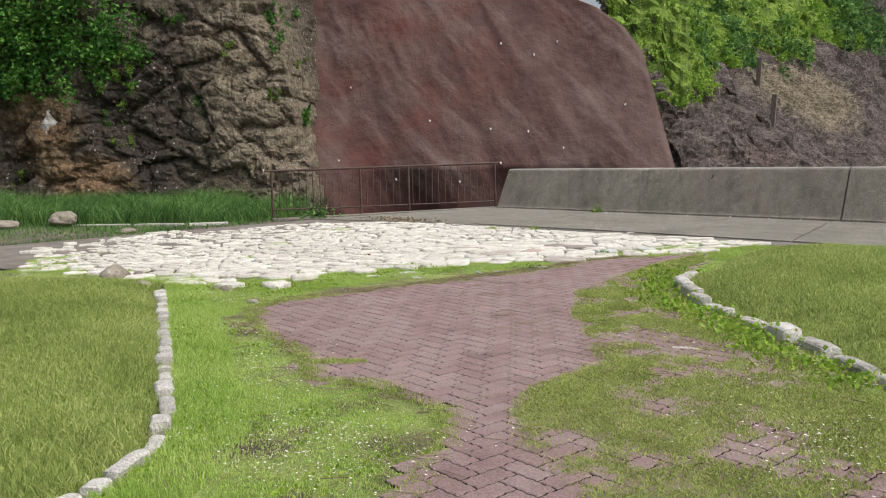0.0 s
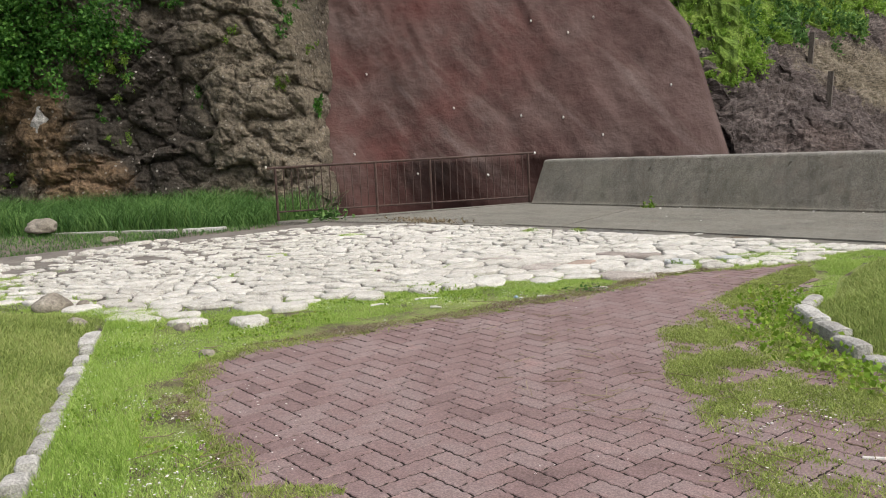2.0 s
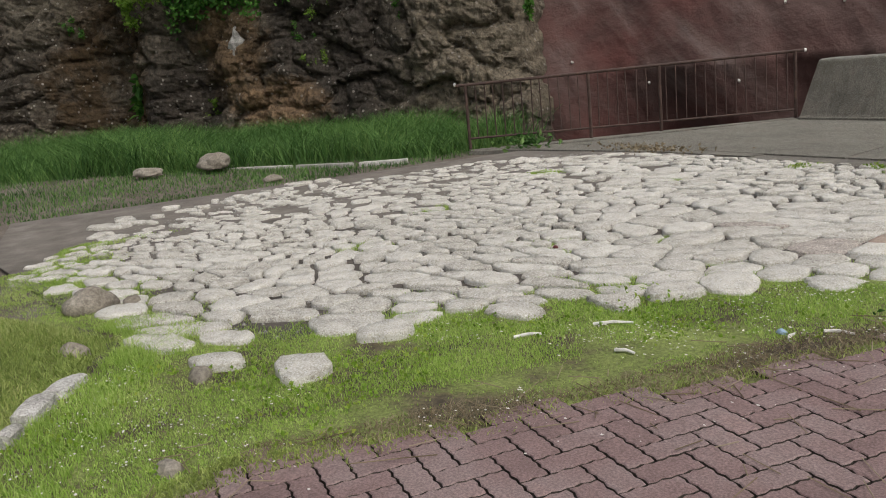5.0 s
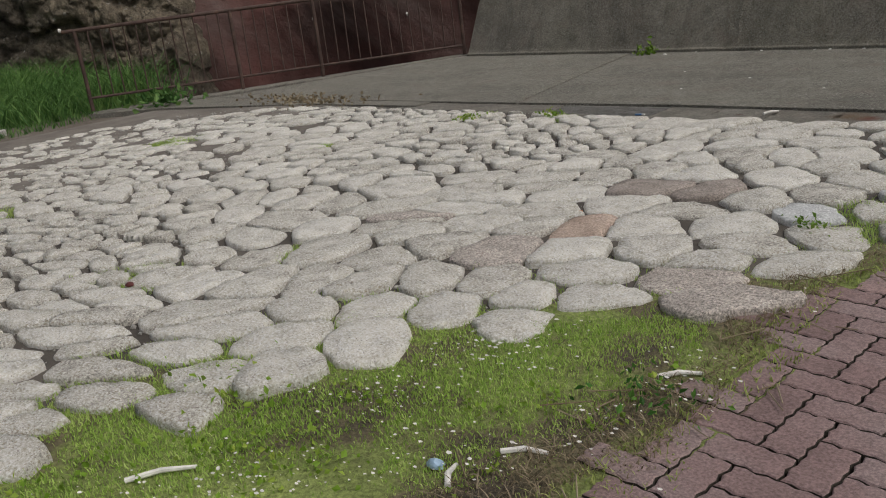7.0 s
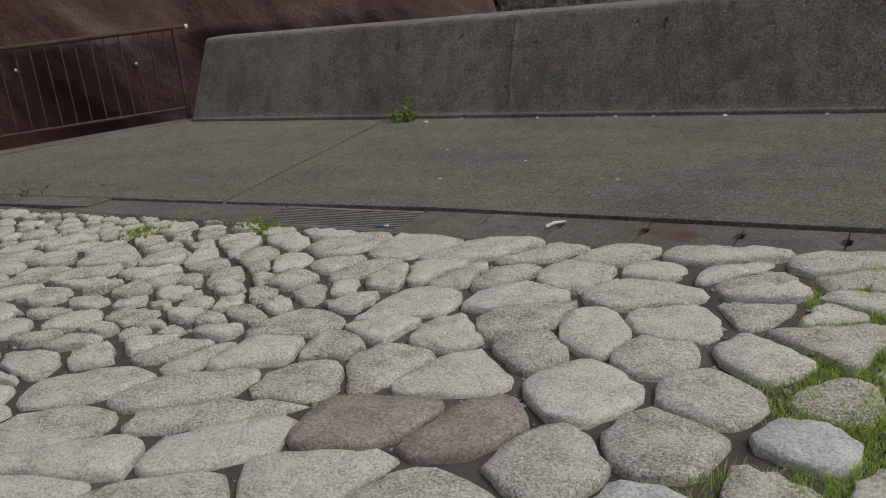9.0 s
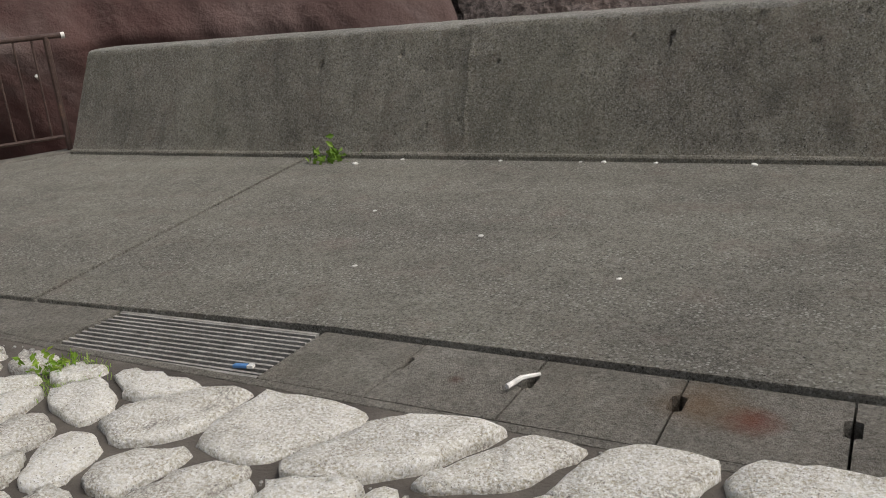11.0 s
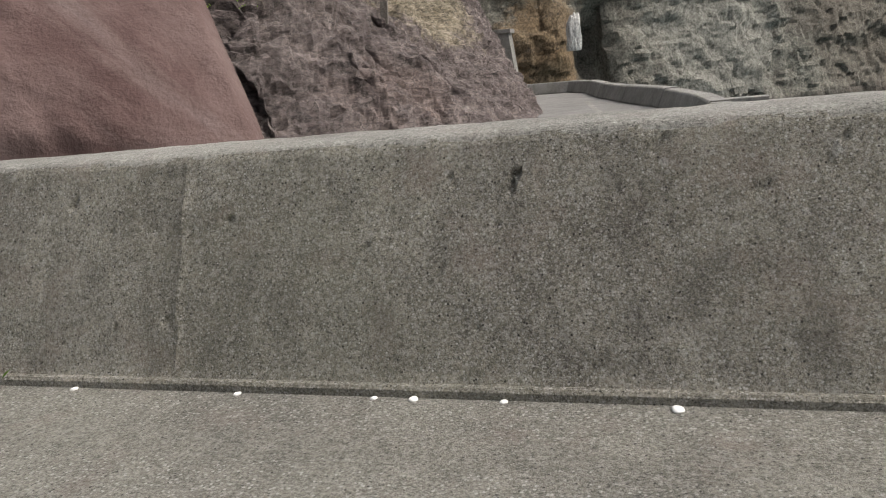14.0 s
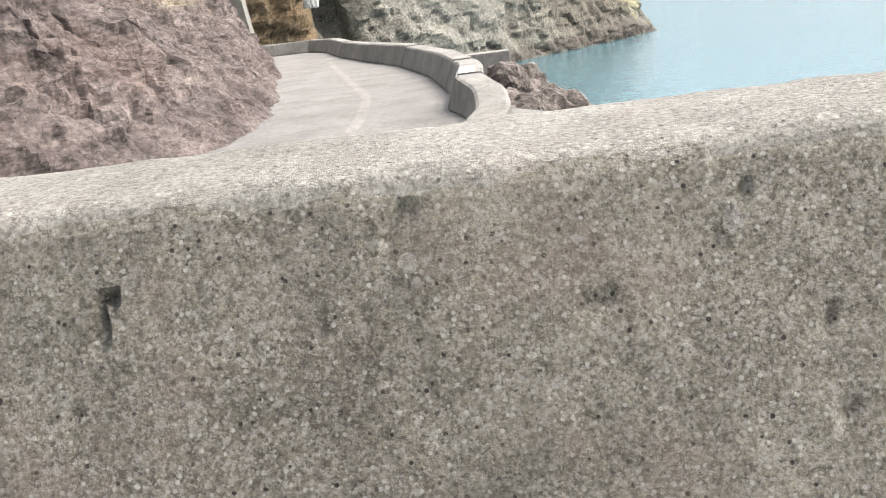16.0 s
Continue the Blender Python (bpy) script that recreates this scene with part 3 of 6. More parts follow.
# the dark bed between the setts and pavers
bed = bmesh.new()
bed_poly = [(-15.2, 7.2), (-12.5, 7.1), (-9.6, 7.75), (-8.1, 7.85), (-7.62, 8.6), (-7.35, 9.7), (-7.22, 10.5), (-6.95, 11.05), (-6.45, 11.45), (-6.12, 11.8), (-5.98, 12.35), (-5.7, 12.9), (-5.2, 13.6), (-4.7, 13.4), (-4.6, 15.125), (-12.6, 15.125), (-15.0, 14.4)]
bed.faces.new([bed.verts.new((x, y, -0.031)) for x, y in bed_poly])
put("paving_bed", bm_mesh("paving_bed", bed), M_BED, None, "dark damp earth in the joints of the paving", "ground", "", "structure")
joint = bmesh.new()
joint.faces.new([joint.verts.new((x, y, -0.05)) for x, y in PAVE])
put("joint_bed", bm_mesh("joint_bed", joint), M_JOINT, None, "near-black sand in the joints of the pavers", "ground", "", "structure")


def lawn(name, poly, top, label):
    pts = np.array(poly)
    x0, y0, x1, y1 = *pts.min(0), *pts.max(0)
    gx, gy = np.meshgrid(np.arange(x0, x1 + 0.12, 0.12), np.arange(y0, y1 + 0.12, 0.12))
    x, y = gx.ravel(), gy.ravel()
    ok = inside(poly, x, y)
    z = np.where(ok, GROUND_Z + lawn_height(poly, x, y, top), GROUND_Z - 0.12)
    i = np.arange(len(x)).reshape(gx.shape)
    f = np.stack([i[:-1, :-1], i[:-1, 1:], i[1:, 1:], i[1:, :-1]], -1).reshape(-1, 4)
    f = f[ok[f].any(1)]
    return put(name, mesh_np(name, np.stack([x, y, z], -1), f), M_TURF, None, label, "lawn", "", "structure")


lawn("lawn_west", LAWN_WEST, 0.15, "raised rough lawn behind a granite kerb")
lawn("lawn_east", LAWN_EAST, 0.2, "raised mounded lawn behind a curved granite kerb")

# ---- the concrete apron, drain and seawall ----
RAIL_A, RAIL_B = Vector((-16.0, 14.06)), Vector((-13.14, 18.32))
apron = new("apron")
tagged(apron, "grey washed-aggregate concrete apron before the seawall", "pavement", "", "structure")


def slab_front(x):
    """The front edge of the apron, which bends back towards the cliff."""
    return 15.6 + (0.068 if x < -8.3 else 0.008) * max(-5.2, min(x + 8.3, 2.5))


def slab_piece(x0f, x1f, x0b, x1b):
    """One bay of the apron, between two slightly skewed joints."""
    bm = bmesh.new()
    front = [(x, slab_front(x)) for x in sorted({x0f, x1f} | ({-8.3} if x0f < -8.3 < x1f else set()))]
    low = [bm.verts.new((x, y, -0.16)) for x, y in front + [(x1b, 18.3), (x0b, 18.3)]]
    top = [bm.verts.new((x, y, -0.015)) for x, y in front] + [bm.verts.new((x, 18.3, 0.062)) for x in (x1b, x0b)]
    bm.faces.new(top)
    bm.faces.new(low[::-1])
    for i in range(len(low)):
        bm.faces.new((low[i], low[(i + 1) % len(low)], top[(i + 1) % len(low)], top[i]))
    bmesh.ops.bevel(bm, geom=[e for e in bm.edges if e.verts[0] in top and e.verts[1] in top], offset=0.004, segments=2, affect="EDGES")
    return bm


JOINTS = [(-14.85, -13.1), (-9.9, -10.36), (-4.9, -5.42), (0.1, -0.4), (5.1, 4.6), (12.0, 12.0)]
for (f0, b0), (f1, b1) in zip(JOINTS, JOINTS[1:]):
    part("slab", slab_piece(f0 + 0.014, f1 - 0.014, b0 + 0.014, b1 - 0.014), M_SLAB, apron)
for f0, b0 in JOINTS[1:-1]:
    filler = bmesh.new()
    filler.faces.new([filler.verts.new(c) for c in ((f0 - 0.018, slab_front(f0) + 0.005, -0.036), (f0 + 0.018, slab_front(f0) + 0.005, -0.036), (b0 + 0.018, 18.29, 0.04), (b0 - 0.018, 18.29, 0.04))])
    part("joint_filler", filler, M_JOINT, apron, "dark filler in the joint")
wedge = bmesh.new()
outline = [(-15.9, 13.95), (-14.9, 14.55), (-12.6, 15.1), (-11.0, 15.22), (-11.0, 15.585), (-14.7, 15.585), (-15.2, 15.0)]
wtop = [wedge.verts.new((x, y, -0.02)) for x, y in outline]
wlow = [wedge.verts.new((x, y, -0.16)) for x, y in outline]
wedge.faces.new(wtop)
for i in range(len(outline)):
    wedge.faces.new((wtop[i], wtop[(i + 1) % len(outline)], wlow[(i + 1) % len(outline)], wlow[i]))
part("slab", wedge, M_SLAB, apron, "tapering end strip of the concrete apron")
# low upstand under the railing
edge = bmesh.new()
for i in range(13):
    t0 = i / 12
    c = RAIL_A.lerp(RAIL_B, t0)
    side = Vector((-0.11, 0.058))
    lip = -0.02 + 0.092 * t0
    for w, z in ((-1, -0.2), (-1, lip - 0.012), (-0.9, lip), (0.9, lip), (1, lip - 0.012), (1, -0.9)):
        edge.verts.new((c.x + side.x * w, c.y + side.y * w, z))
edge.verts.ensure_lookup_table()
for i in range(12):
    for j in range(5):
        a = i * 6 + j
        edge.faces.new((edge.verts[a], edge.verts[a + 1], edge.verts[a + 7], edge.verts[a + 6]))
put("apron_upstand", bm_mesh("apron_upstand", edge), M_LID, None, "low concrete upstand along the edge of the apron", "kerb", "", "structure")


DENTS = [(-7.7, 0.775, 0.014, 0.022, 0.035), (-7.715, 0.735, 0.012, 0.03, 0.035), (-8.1, 0.87, 0.02, 0.01, 0.02), (-6.75, 0.79, 0.012, 0.012, 0.02), (-6.9, 0.7, 0.03, 0.02, 0.012), (-9.6, 0.75, 0.02, 0.03, 0.02), (-10.3, 0.7, 0.016, 0.05, 0.025)]
for _ in range(40):
    r_ = random.uniform(0.006, 0.016)
    DENTS.append((random.uniform(-9.5, -5.6), random.uniform(0.2, 0.9), r_, r_, random.uniform(0.008, 0.018)))


def seawall():
    """A battered gravity wall: a low plinth, a leaning face, a paler top worn at its edge; its end leans too."""
    wall = new("seawall")
    tagged(wall, "dark weathered concrete seawall with a battered face and a paler top worn at its edge", "wall", "", "structure")
    # bays split at the open joint
    for x0, x1 in ((-13.0, -5.262), (-5.238, 0.0), (0.02, 14.0)):
        first = x0 < -12
        xs = np.linspace(x0, x1, max(2, int((x1 - x0) / (0.018 if first else 0.04))))
        prof = [(18.165, -0.2), (18.165, 0.085), (18.175, 0.097), (18.195, 0.1)] + [(18.2 + 0.3 * t, 0.1 + 0.8 * t) for t in np.linspace(0.04, 0.985, 28)] + [(18.515, 0.915)]
        prof = np.array(prof)
        X, J = np.meshgrid(xs, np.arange(len(prof)))
        Y, Z = prof[J.ravel(), 0], prof[J.ravel(), 1]
        x = X.ravel().copy()
        if first:
            x = x + (x1 - x) / (x1 - x0) * (0.11 * np.clip(Z, 0, 1))
        p = np.stack([x * 14, Z * 14, x * 0], -1)
        pit = 0.006 * fbm(p, 3, 5) + 0.008 * fbm(p * 0.15, 3, 6)
        chip = np.clip(fbm(np.stack([x * 9, Z * 9, x * 0], -1), 3, 8) - 0.45, 0, 1) * 0.03 * np.exp(-((Z - 0.9) / 0.05) ** 2)
        Y = Y - pit * np.clip((Z - 0.1) * 20, 0, 1) + chip
        Z = Z - chip * 0.8
        for cx, cz, rx, rz, depth in DENTS:
            Y = Y + depth * np.exp(-(((x - cx - 0.4 * (Z - cz)) / rx) ** 2 + ((Z - cz) / rz) ** 2) ** 2)
        Y = Y - 0.008 * np.exp(-((x + 9.05 + 0.01 * np.sin(Z * 21)) / 0.016) ** 2) * np.clip((Z - 0.1) * 20, 0, 1)
        i = np.arange(len(x)).reshape(len(prof), -1)
        f = np.stack([i[:-1, :-1], i[:-1, 1:], i[1:, 1:], i[1:, :-1]], -1).reshape(-1, 4)
        put("wall_face", mesh_np("wall_face", np.stack([x, Y, Z], -1), f, False), M_WALL, wall)
        # the top, slightly crowned, and the back
        tops = np.array([(18.503, 0.886), (18.508, 0.9), (18.514, 0.912), (18.526, 0.922), (18.55, 0.93), (18.62, 0.935), (18.8, 0.937), (18.95, 0.932), (19.0, 0.918), (19.02, 0.86), (19.1, -1.2)])
        X, J = np.meshgrid(xs, np.arange(len(tops)))
        x = X.ravel().copy()
        if first:
            x = x + (x1 - x) / (x1 - x0) * 0.11 * np.clip(tops[J.ravel(), 1], 0, 1)
        z = tops[J.ravel(), 1] + 0.006 * fbm(np.stack([x * 9, tops[J.ravel(), 0] * 9, x * 0], -1), 3, 15)
        worn = 0.008 * fbm(np.stack([x * 7, z * 7, x * 0], -1), 3, 16) * np.interp(tops[J.ravel(), 0], [18.4, 18.51, 18.55], [1.0, 1.0, 0.0])
        i = np.arange(len(x)).reshape(len(tops), -1)
        f = np.stack([i[:-1, :-1], i[:-1, 1:], i[1:, 1:], i[1:, :-1]], -1).reshape(-1, 4)
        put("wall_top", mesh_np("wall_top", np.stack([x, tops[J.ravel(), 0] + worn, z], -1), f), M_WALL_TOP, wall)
        # end faces
        for xe in (x0, x1):
            bm = bmesh.new()
            lean = 0.11 if first and xe == x0 else 0.0
            bm.faces.new([bm.verts.new((xe + lean * max(0, z), y, z)) for y, z in ((18.165, -0.9), (18.165, 0.09), (18.2, 0.1), (18.515, 0.915), (18.54, 0.926), (18.95, 0.93), (19.0, 0.915), (19.1, -0.9))])
            part("wall_end", bm, M_WALL, wall)
    for px, pz, r in ((-7.2, 0.79, 0.018), (-7.19, 0.76, 0.009), (-6.68, 0.8, 0.019), (-7.95, 0.8, 0.012)):
        bm = bmesh.new()
        ring = [(px + r * random.uniform(0.6, 1.15) * math.cos(a), pz + 1.2 * r * random.uniform(0.6, 1.15) * math.sin(a)) for a in np.linspace(0, 6.28, 11)[:-1]]
        bm.faces.new([bm.verts.new((x, 18.2 + 0.375 * (z - 0.1) - 0.009, z)) for x, z in ring])
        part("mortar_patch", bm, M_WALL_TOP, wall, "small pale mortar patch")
    return wall


seawall()

# the drain along the apron: covers, a grating, the channel edge
drain = new("drain_channel")
tagged(drain, "narrow concrete drain with cover slabs and a steel grating", "drain", "", "structure")
part("channel_floor", box_bm(-11.2, 15.18, -0.32, 12.0, 15.6, -0.2), M_SOIL, drain)
part("channel_lip", box_bm(-11.2, 15.13, -0.3, 12.0, 15.172, -0.03, 0.006), M_LID, drain)
xs_lid = [-11.15, -10.45, -9.38]
for x0, x1 in zip(xs_lid, xs_lid[1:]):
    part("cover_slab", box_bm(x0 + 0.004, 15.18, -0.14, x1 - 0.004, 15.592, -0.034, 0.008), M_LID, drain)


def cover(x0, x1):
    """A cover slab with lifting notches half-way along both ends."""
    bm = bmesh.new()
    y0, y1, n = 15.18, 15.592, 0.02
    ym = (y0 + y1) / 2 + 0.05
    ring = [(x0, y0), (x1, y0), (x1, ym - 0.05), (x1 - n, ym - 0.04), (x1 - n, ym + 0.04), (x1, ym + 0.05), (x1, y1), (x0, y1), (x0, ym + 0.05), (x0 + n, ym + 0.04), (x0 + n, ym - 0.04), (x0, ym - 0.05)]
    top = [bm.verts.new((x, y, -0.034)) for x, y in ring]
    low = [bm.verts.new((x, y, -0.14)) for x, y in ring]
    bm.faces.new(top)
    for i in range(len(ring)):
        bm.faces.new((top[i], top[(i + 1) % len(ring)], low[(i + 1) % len(ring)], low[i]))
    return bm


part("cover_slab", box_bm(-8.33, 15.18, -0.14, -7.895, 15.592, -0.034, 0.008), M_LID, drain)
x = -7.89
while x < 2.0:
    part("cover_slab", cover(x + 0.004, x + 0.456), M_LID, drain)
    x += 0.46
part("cover_slab", box_bm(x + 0.004, 15.18, -0.14, 12.0, 15.592, -0.034, 0.008), M_LID, drain)
grate = new("drain_grating")
tagged(grate, "dull steel bar grating let into the concrete drain", "grating")
for y in (15.19, 15.565):
    part("edge_bar", box_bm(-9.36, y - 0.008, -0.12, -8.34, y + 0.008, -0.036), M_STEEL, grate)
for i in range(11):
    y = 15.215 + i * 0.0335
    part("bearing_bar", box_bm(-9.36, y - 0.006, -0.08, -8.34, y + 0.006, -0.037), M_STEEL, grate)
bar = bm_mesh("cross_bar", box_bm(-0.005, 15.19, -0.07, 0.004, 15.565, -0.048))
for i in range(21):
    put("cross_bar", bar, M_STEEL, grate, m=pose(-9.355 + i * 0.0505, 0, 0))
grate.matrix_basis = Matrix.Translation((-8.34, 15.4, 0)) @ pose(0, 0, 0, 0, 0, 2.3) @ Matrix.Translation((8.34, -15.4, 0))

# ---- railing ----
railing = new("railing")
tagged(railing, "brown rusting steel railing with thin balusters at the apron edge", "railing")


def on_rail(t, z):
    p = RAIL_A.lerp(RAIL_B, t)
    return Vector((p.x, p.y, z))


part("top_rail", tube_bm(on_rail(-0.03, 1.04), on_rail(1.02, 1.085), 0.024, 10), M_RAIL, railing)
part("bottom_rail", tube_bm(on_rail(0, 0.17), on_rail(1, 0.2), 0.017, 8), M_RAIL, railing)
for t in (0.0, 0.385, 0.6, 0.995):
    part("post", tube_bm(on_rail(t, 0.0), on_rail(t, 1.05 + 0.03 * t), 0.026, 10), M_RAIL, railing)
for t in (-0.033, 1.023):
    part("rail_cap", tube_bm(on_rail(t - 0.003, 1.062 + 0.02 * t), on_rail(t + 0.003, 1.062 + 0.02 * t), 0.028, 10), M_BOLT, railing, "pale plastic end cap")
for i in range(1, 34):
    t = i / 34
    if min(abs(t - 0.385), abs(t - 0.6)) > 0.012:
        part("baluster", tube_bm(on_rail(t, 0.17 + 0.03 * t), on_rail(t + random.uniform(-0.003, 0.003), 1.04 + 0.04 * t), 0.009, 6), M_RAIL, railing)

gully = bmesh.new()
gully.faces.new([gully.verts.new(p) for p in ((-26, 15.2, -1.0), (-12.4, 15.2, -1.0), (-12.4, 27.5, -1.0), (-26, 27.5, -1.0))])
put("gully_floor", bm_mesh("gully_floor", gully), M_SOIL, None, "dark earth floor of the gully behind the railing", "ground", "", "structure")

# ---- cliffs ----
CL_A, CL_E = np.array([-20.0, 18.2]), np.array([-0.65, -0.76])
CL_N = np.array([0.76, -0.65])


def cliff_shape(k, z):
    p = np.stack([k * 0.42, z * 0.42, k * 0], -1)
    d = 0.55 * fbm(p, 4, 41) + 0.1 * fbm(p * 3.1, 4, 43, True)
    w = 0.5 * np.stack([vnoise(p * 2.2, 51), vnoise(p * 2.2, 52)], -1)
    c1, c2, r = cells(np.stack([k * 0.95, z * 1.25], -1) + w, 61)
    d += 0.3 * (r - 0.4) + 0.32 * np.clip((c2 - c1), 0, 0.5) ** 0.7
    c1, c2, r = cells(np.stack([k * 3.1, z * 4.1], -1) + w * 2, 62)
    d += 0.09 * (r - 0.5) + 0.13 * np.clip((c2 - c1), 0, 0.4)
    c1, c2, r = cells(np.stack([k * 7, z * 8.5], -1) + w * 3, 63)
    d += 0.035 * (r - 0.5)
    d += 0.07 * fbm(p * 9, 4, 45, True)
    rib = np.exp(-((k - 1.9 - 0.12 * z) / 1.5) ** 2)
    d += 0.55 * rib
    d += 0.4 * np.exp(-((k - 6.6) / 1.8) ** 2 - ((z - 1.4) / 1.8) ** 2)
    d -= 1.3 * np.exp(-((k - 11.9) / 1.1) ** 2) * np.clip(1.2 - z / 9, 0.3, 1)
    d -= 0.5 * np.exp(-((k - 8.9) / 0.7) ** 2 - ((z - 1.2) / 1.6) ** 2)
    d += 0.4 * np.exp(-((k - 10.4) / 0.9) ** 2)
    d += 0.5 * np.clip((z - 5) / 3, 0, 1) * np.exp(-((k - 7.5) / 3) ** 2)
    d -= np.clip(0.3 + 0.16 * np.clip(z, 0, 9) - k, 0, 2.5) * 2.2
    back = 0.15 * z
    x = CL_A[0] + CL_E[0] * k + CL_N[0] * (d - back)
    y = CL_A[1] + CL_E[1] * k + CL_N[1] * (d - back)
    return np.stack([x, y, z + 0.05 * fbm(p * 6, 2, 47)], -1)


def cl(k, z):
    return (CL_A[0] + CL_E[0] * k, CL_A[1] + CL_E[1] * k, z)


M_CLIFF = rock_material("conglomerate_cliff_rock", [(0.28, (0.045, 0.037, 0.029)), (0.45, (0.11, 0.092, 0.07)), (0.6, (0.19, 0.16, 0.122)), (0.78, (0.34, 0.3, 0.24))], 0.8, [
    (cl(1.9, 2.4), (2.1, 2.1, 4.2), (0.31, 0.262, 0.19), 0.9),
    (cl(5.0, 1.9), (2.2, 2.2, 2.6), (0.06, 0.05, 0.043), 0.8),
    (cl(6.7, 0.7), (1.3, 1.3, 0.9), (0.33, 0.215, 0.12), 0.9),
    (cl(8.0, 2.2), (1.2, 1.2, 1.4), (0.26, 0.165, 0.085), 0.8),
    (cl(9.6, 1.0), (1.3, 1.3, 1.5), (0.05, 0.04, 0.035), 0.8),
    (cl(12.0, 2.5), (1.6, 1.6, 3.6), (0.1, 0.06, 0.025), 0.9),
    (cl(13.6, 4.6), (1.6, 1.6, 1.6), (0.24, 0.21, 0.16), 0.8),
], None, 0.65, 1.7, ((0.2, 0.19, 0.12), 0.6, 0.72), 0.14)
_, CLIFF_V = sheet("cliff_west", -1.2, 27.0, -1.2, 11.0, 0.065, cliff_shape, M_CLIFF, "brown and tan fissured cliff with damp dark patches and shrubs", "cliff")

RD_A, RD_E = np.array([-20.2, 18.6]), np.array([0.758, 0.652])
RD_N = np.array([0.652, -0.758])


def red_shape(u, z):
    kmax = np.interp(z, [-1.2, 0.83, 4.2, 5.0, 5.7, 6.3, 7.0, 8.0], [10.3, 10.03, 9.36, 8.85, 8.05, 6.8, 4.8, 1.5])
    k = -2.2 + (kmax + 2.2) * u
    p = np.stack([k * 0.7, z * 0.7, k * 0], -1)
    fold = fbm(np.stack([(k + 0.45 * z) * 0.55, z * 0.16, k * 0], -1), 4, 71)
    d = 0.34 * fold + 0.12 * fbm(p, 4, 73) + 0.025 * fbm(p * 6, 3, 75)
    d -= 0.3 * np.clip((u - 0.985) / 0.015, 0, 1)
    d -= 1.3 * np.clip((0.9 - z) / 1.7, 0, 1) * np.exp(-((k - 3.5) / 5.0) ** 2)
    back = 0.466 * (z - 1.2)
    return np.stack([RD_A[0] + RD_E[0] * k + RD_N[0] * (d - back), RD_A[1] + RD_E[1] * k + RD_N[1] * (d - back), z], -1)


def shotcrete():
    """Red-brown sprayed concrete: pale runs that follow the folds, wine-red patches near the ground."""
    m, n, l, b = material("red_brown_sprayed_concrete")
    broad = noise_node(n, l, 0.42, 7, 0.6)
    c = ramp(n, [(0.3, (0.05, 0.025, 0.0215)), (0.48, (0.085, 0.051, 0.045)), (0.68, (0.136, 0.094, 0.084))])
    l.new(broad, c.inputs[0])
    colour = c.outputs[0]
    place = n.new("ShaderNodeNewGeometry").outputs["Position"]
    across, down = n.new("ShaderNodeVectorMath"), n.new("ShaderNodeVectorMath")
    for node, way in ((across, (1.0, 0.86, 1.25)), (down, (0.11, 0.09, -0.15))):
        node.operation = "DOT_PRODUCT"
        l.new(place, node.inputs[0])
        node.inputs[1].default_value = way
    both = n.new("ShaderNodeCombineXYZ")
    l.new(across.outputs["Value"], both.inputs[0])
    l.new(down.outputs["Value"], both.inputs[1])
    run_noise = n.new("ShaderNodeTexNoise")
    run_noise.inputs["Scale"].default_value, run_noise.inputs["Detail"].default_value, run_noise.inputs["Roughness"].default_value = 0.9, 7, 0.62
    l.new(both.outputs[0], run_noise.inputs["Vector"])
    runs = run_noise.outputs["Fac"]
    colour = mix(n, l, step(n, l, runs, 0.52, 0.74), colour, mix(n, l, 0.6, colour, (0.215, 0.172, 0.155)))
    wine = noise_node(n, l, 0.5, 6, 0.65)
    pos = n.new("ShaderNodeSeparateXYZ")
    l.new(n.new("ShaderNodeNewGeometry").outputs["Position"], pos.inputs[0])
    west = step(n, l, pos.outputs["X"], -14.5, -18.5)
    f = n.new("ShaderNodeMath")
    f.operation = "MULTIPLY"
    l.new(step(n, l, wine, 0.42, 0.68), f.inputs[0])
    l.new(west, f.inputs[1])
    colour = mix(n, l, f.outputs[0], colour, mix(n, l, 0.7, colour, (0.11, 0.036, 0.03)))
    fine = noise_node(n, l, 35, 6, 0.7)
    g = ramp(n, [(0.3, (0.36, 0.36, 0.36)), (0.7, (0.64, 0.64, 0.64))])
    l.new(fine, g.inputs[0])
    colour = mix(n, l, 0.4, colour, g.outputs[0], "OVERLAY")
    l.new(colour, b.inputs["Base Color"])
    b.inputs["Roughness"].default_value = 0.88
    b.inputs["Specular IOR Level"].default_value = 0.3
    under = bump(n, l, b, noise_node(n, l, 3, 7, 0.65), 0.8, 0.1)
    bump(n, l, b, fine, 0.5, 0.012, under)
    return m


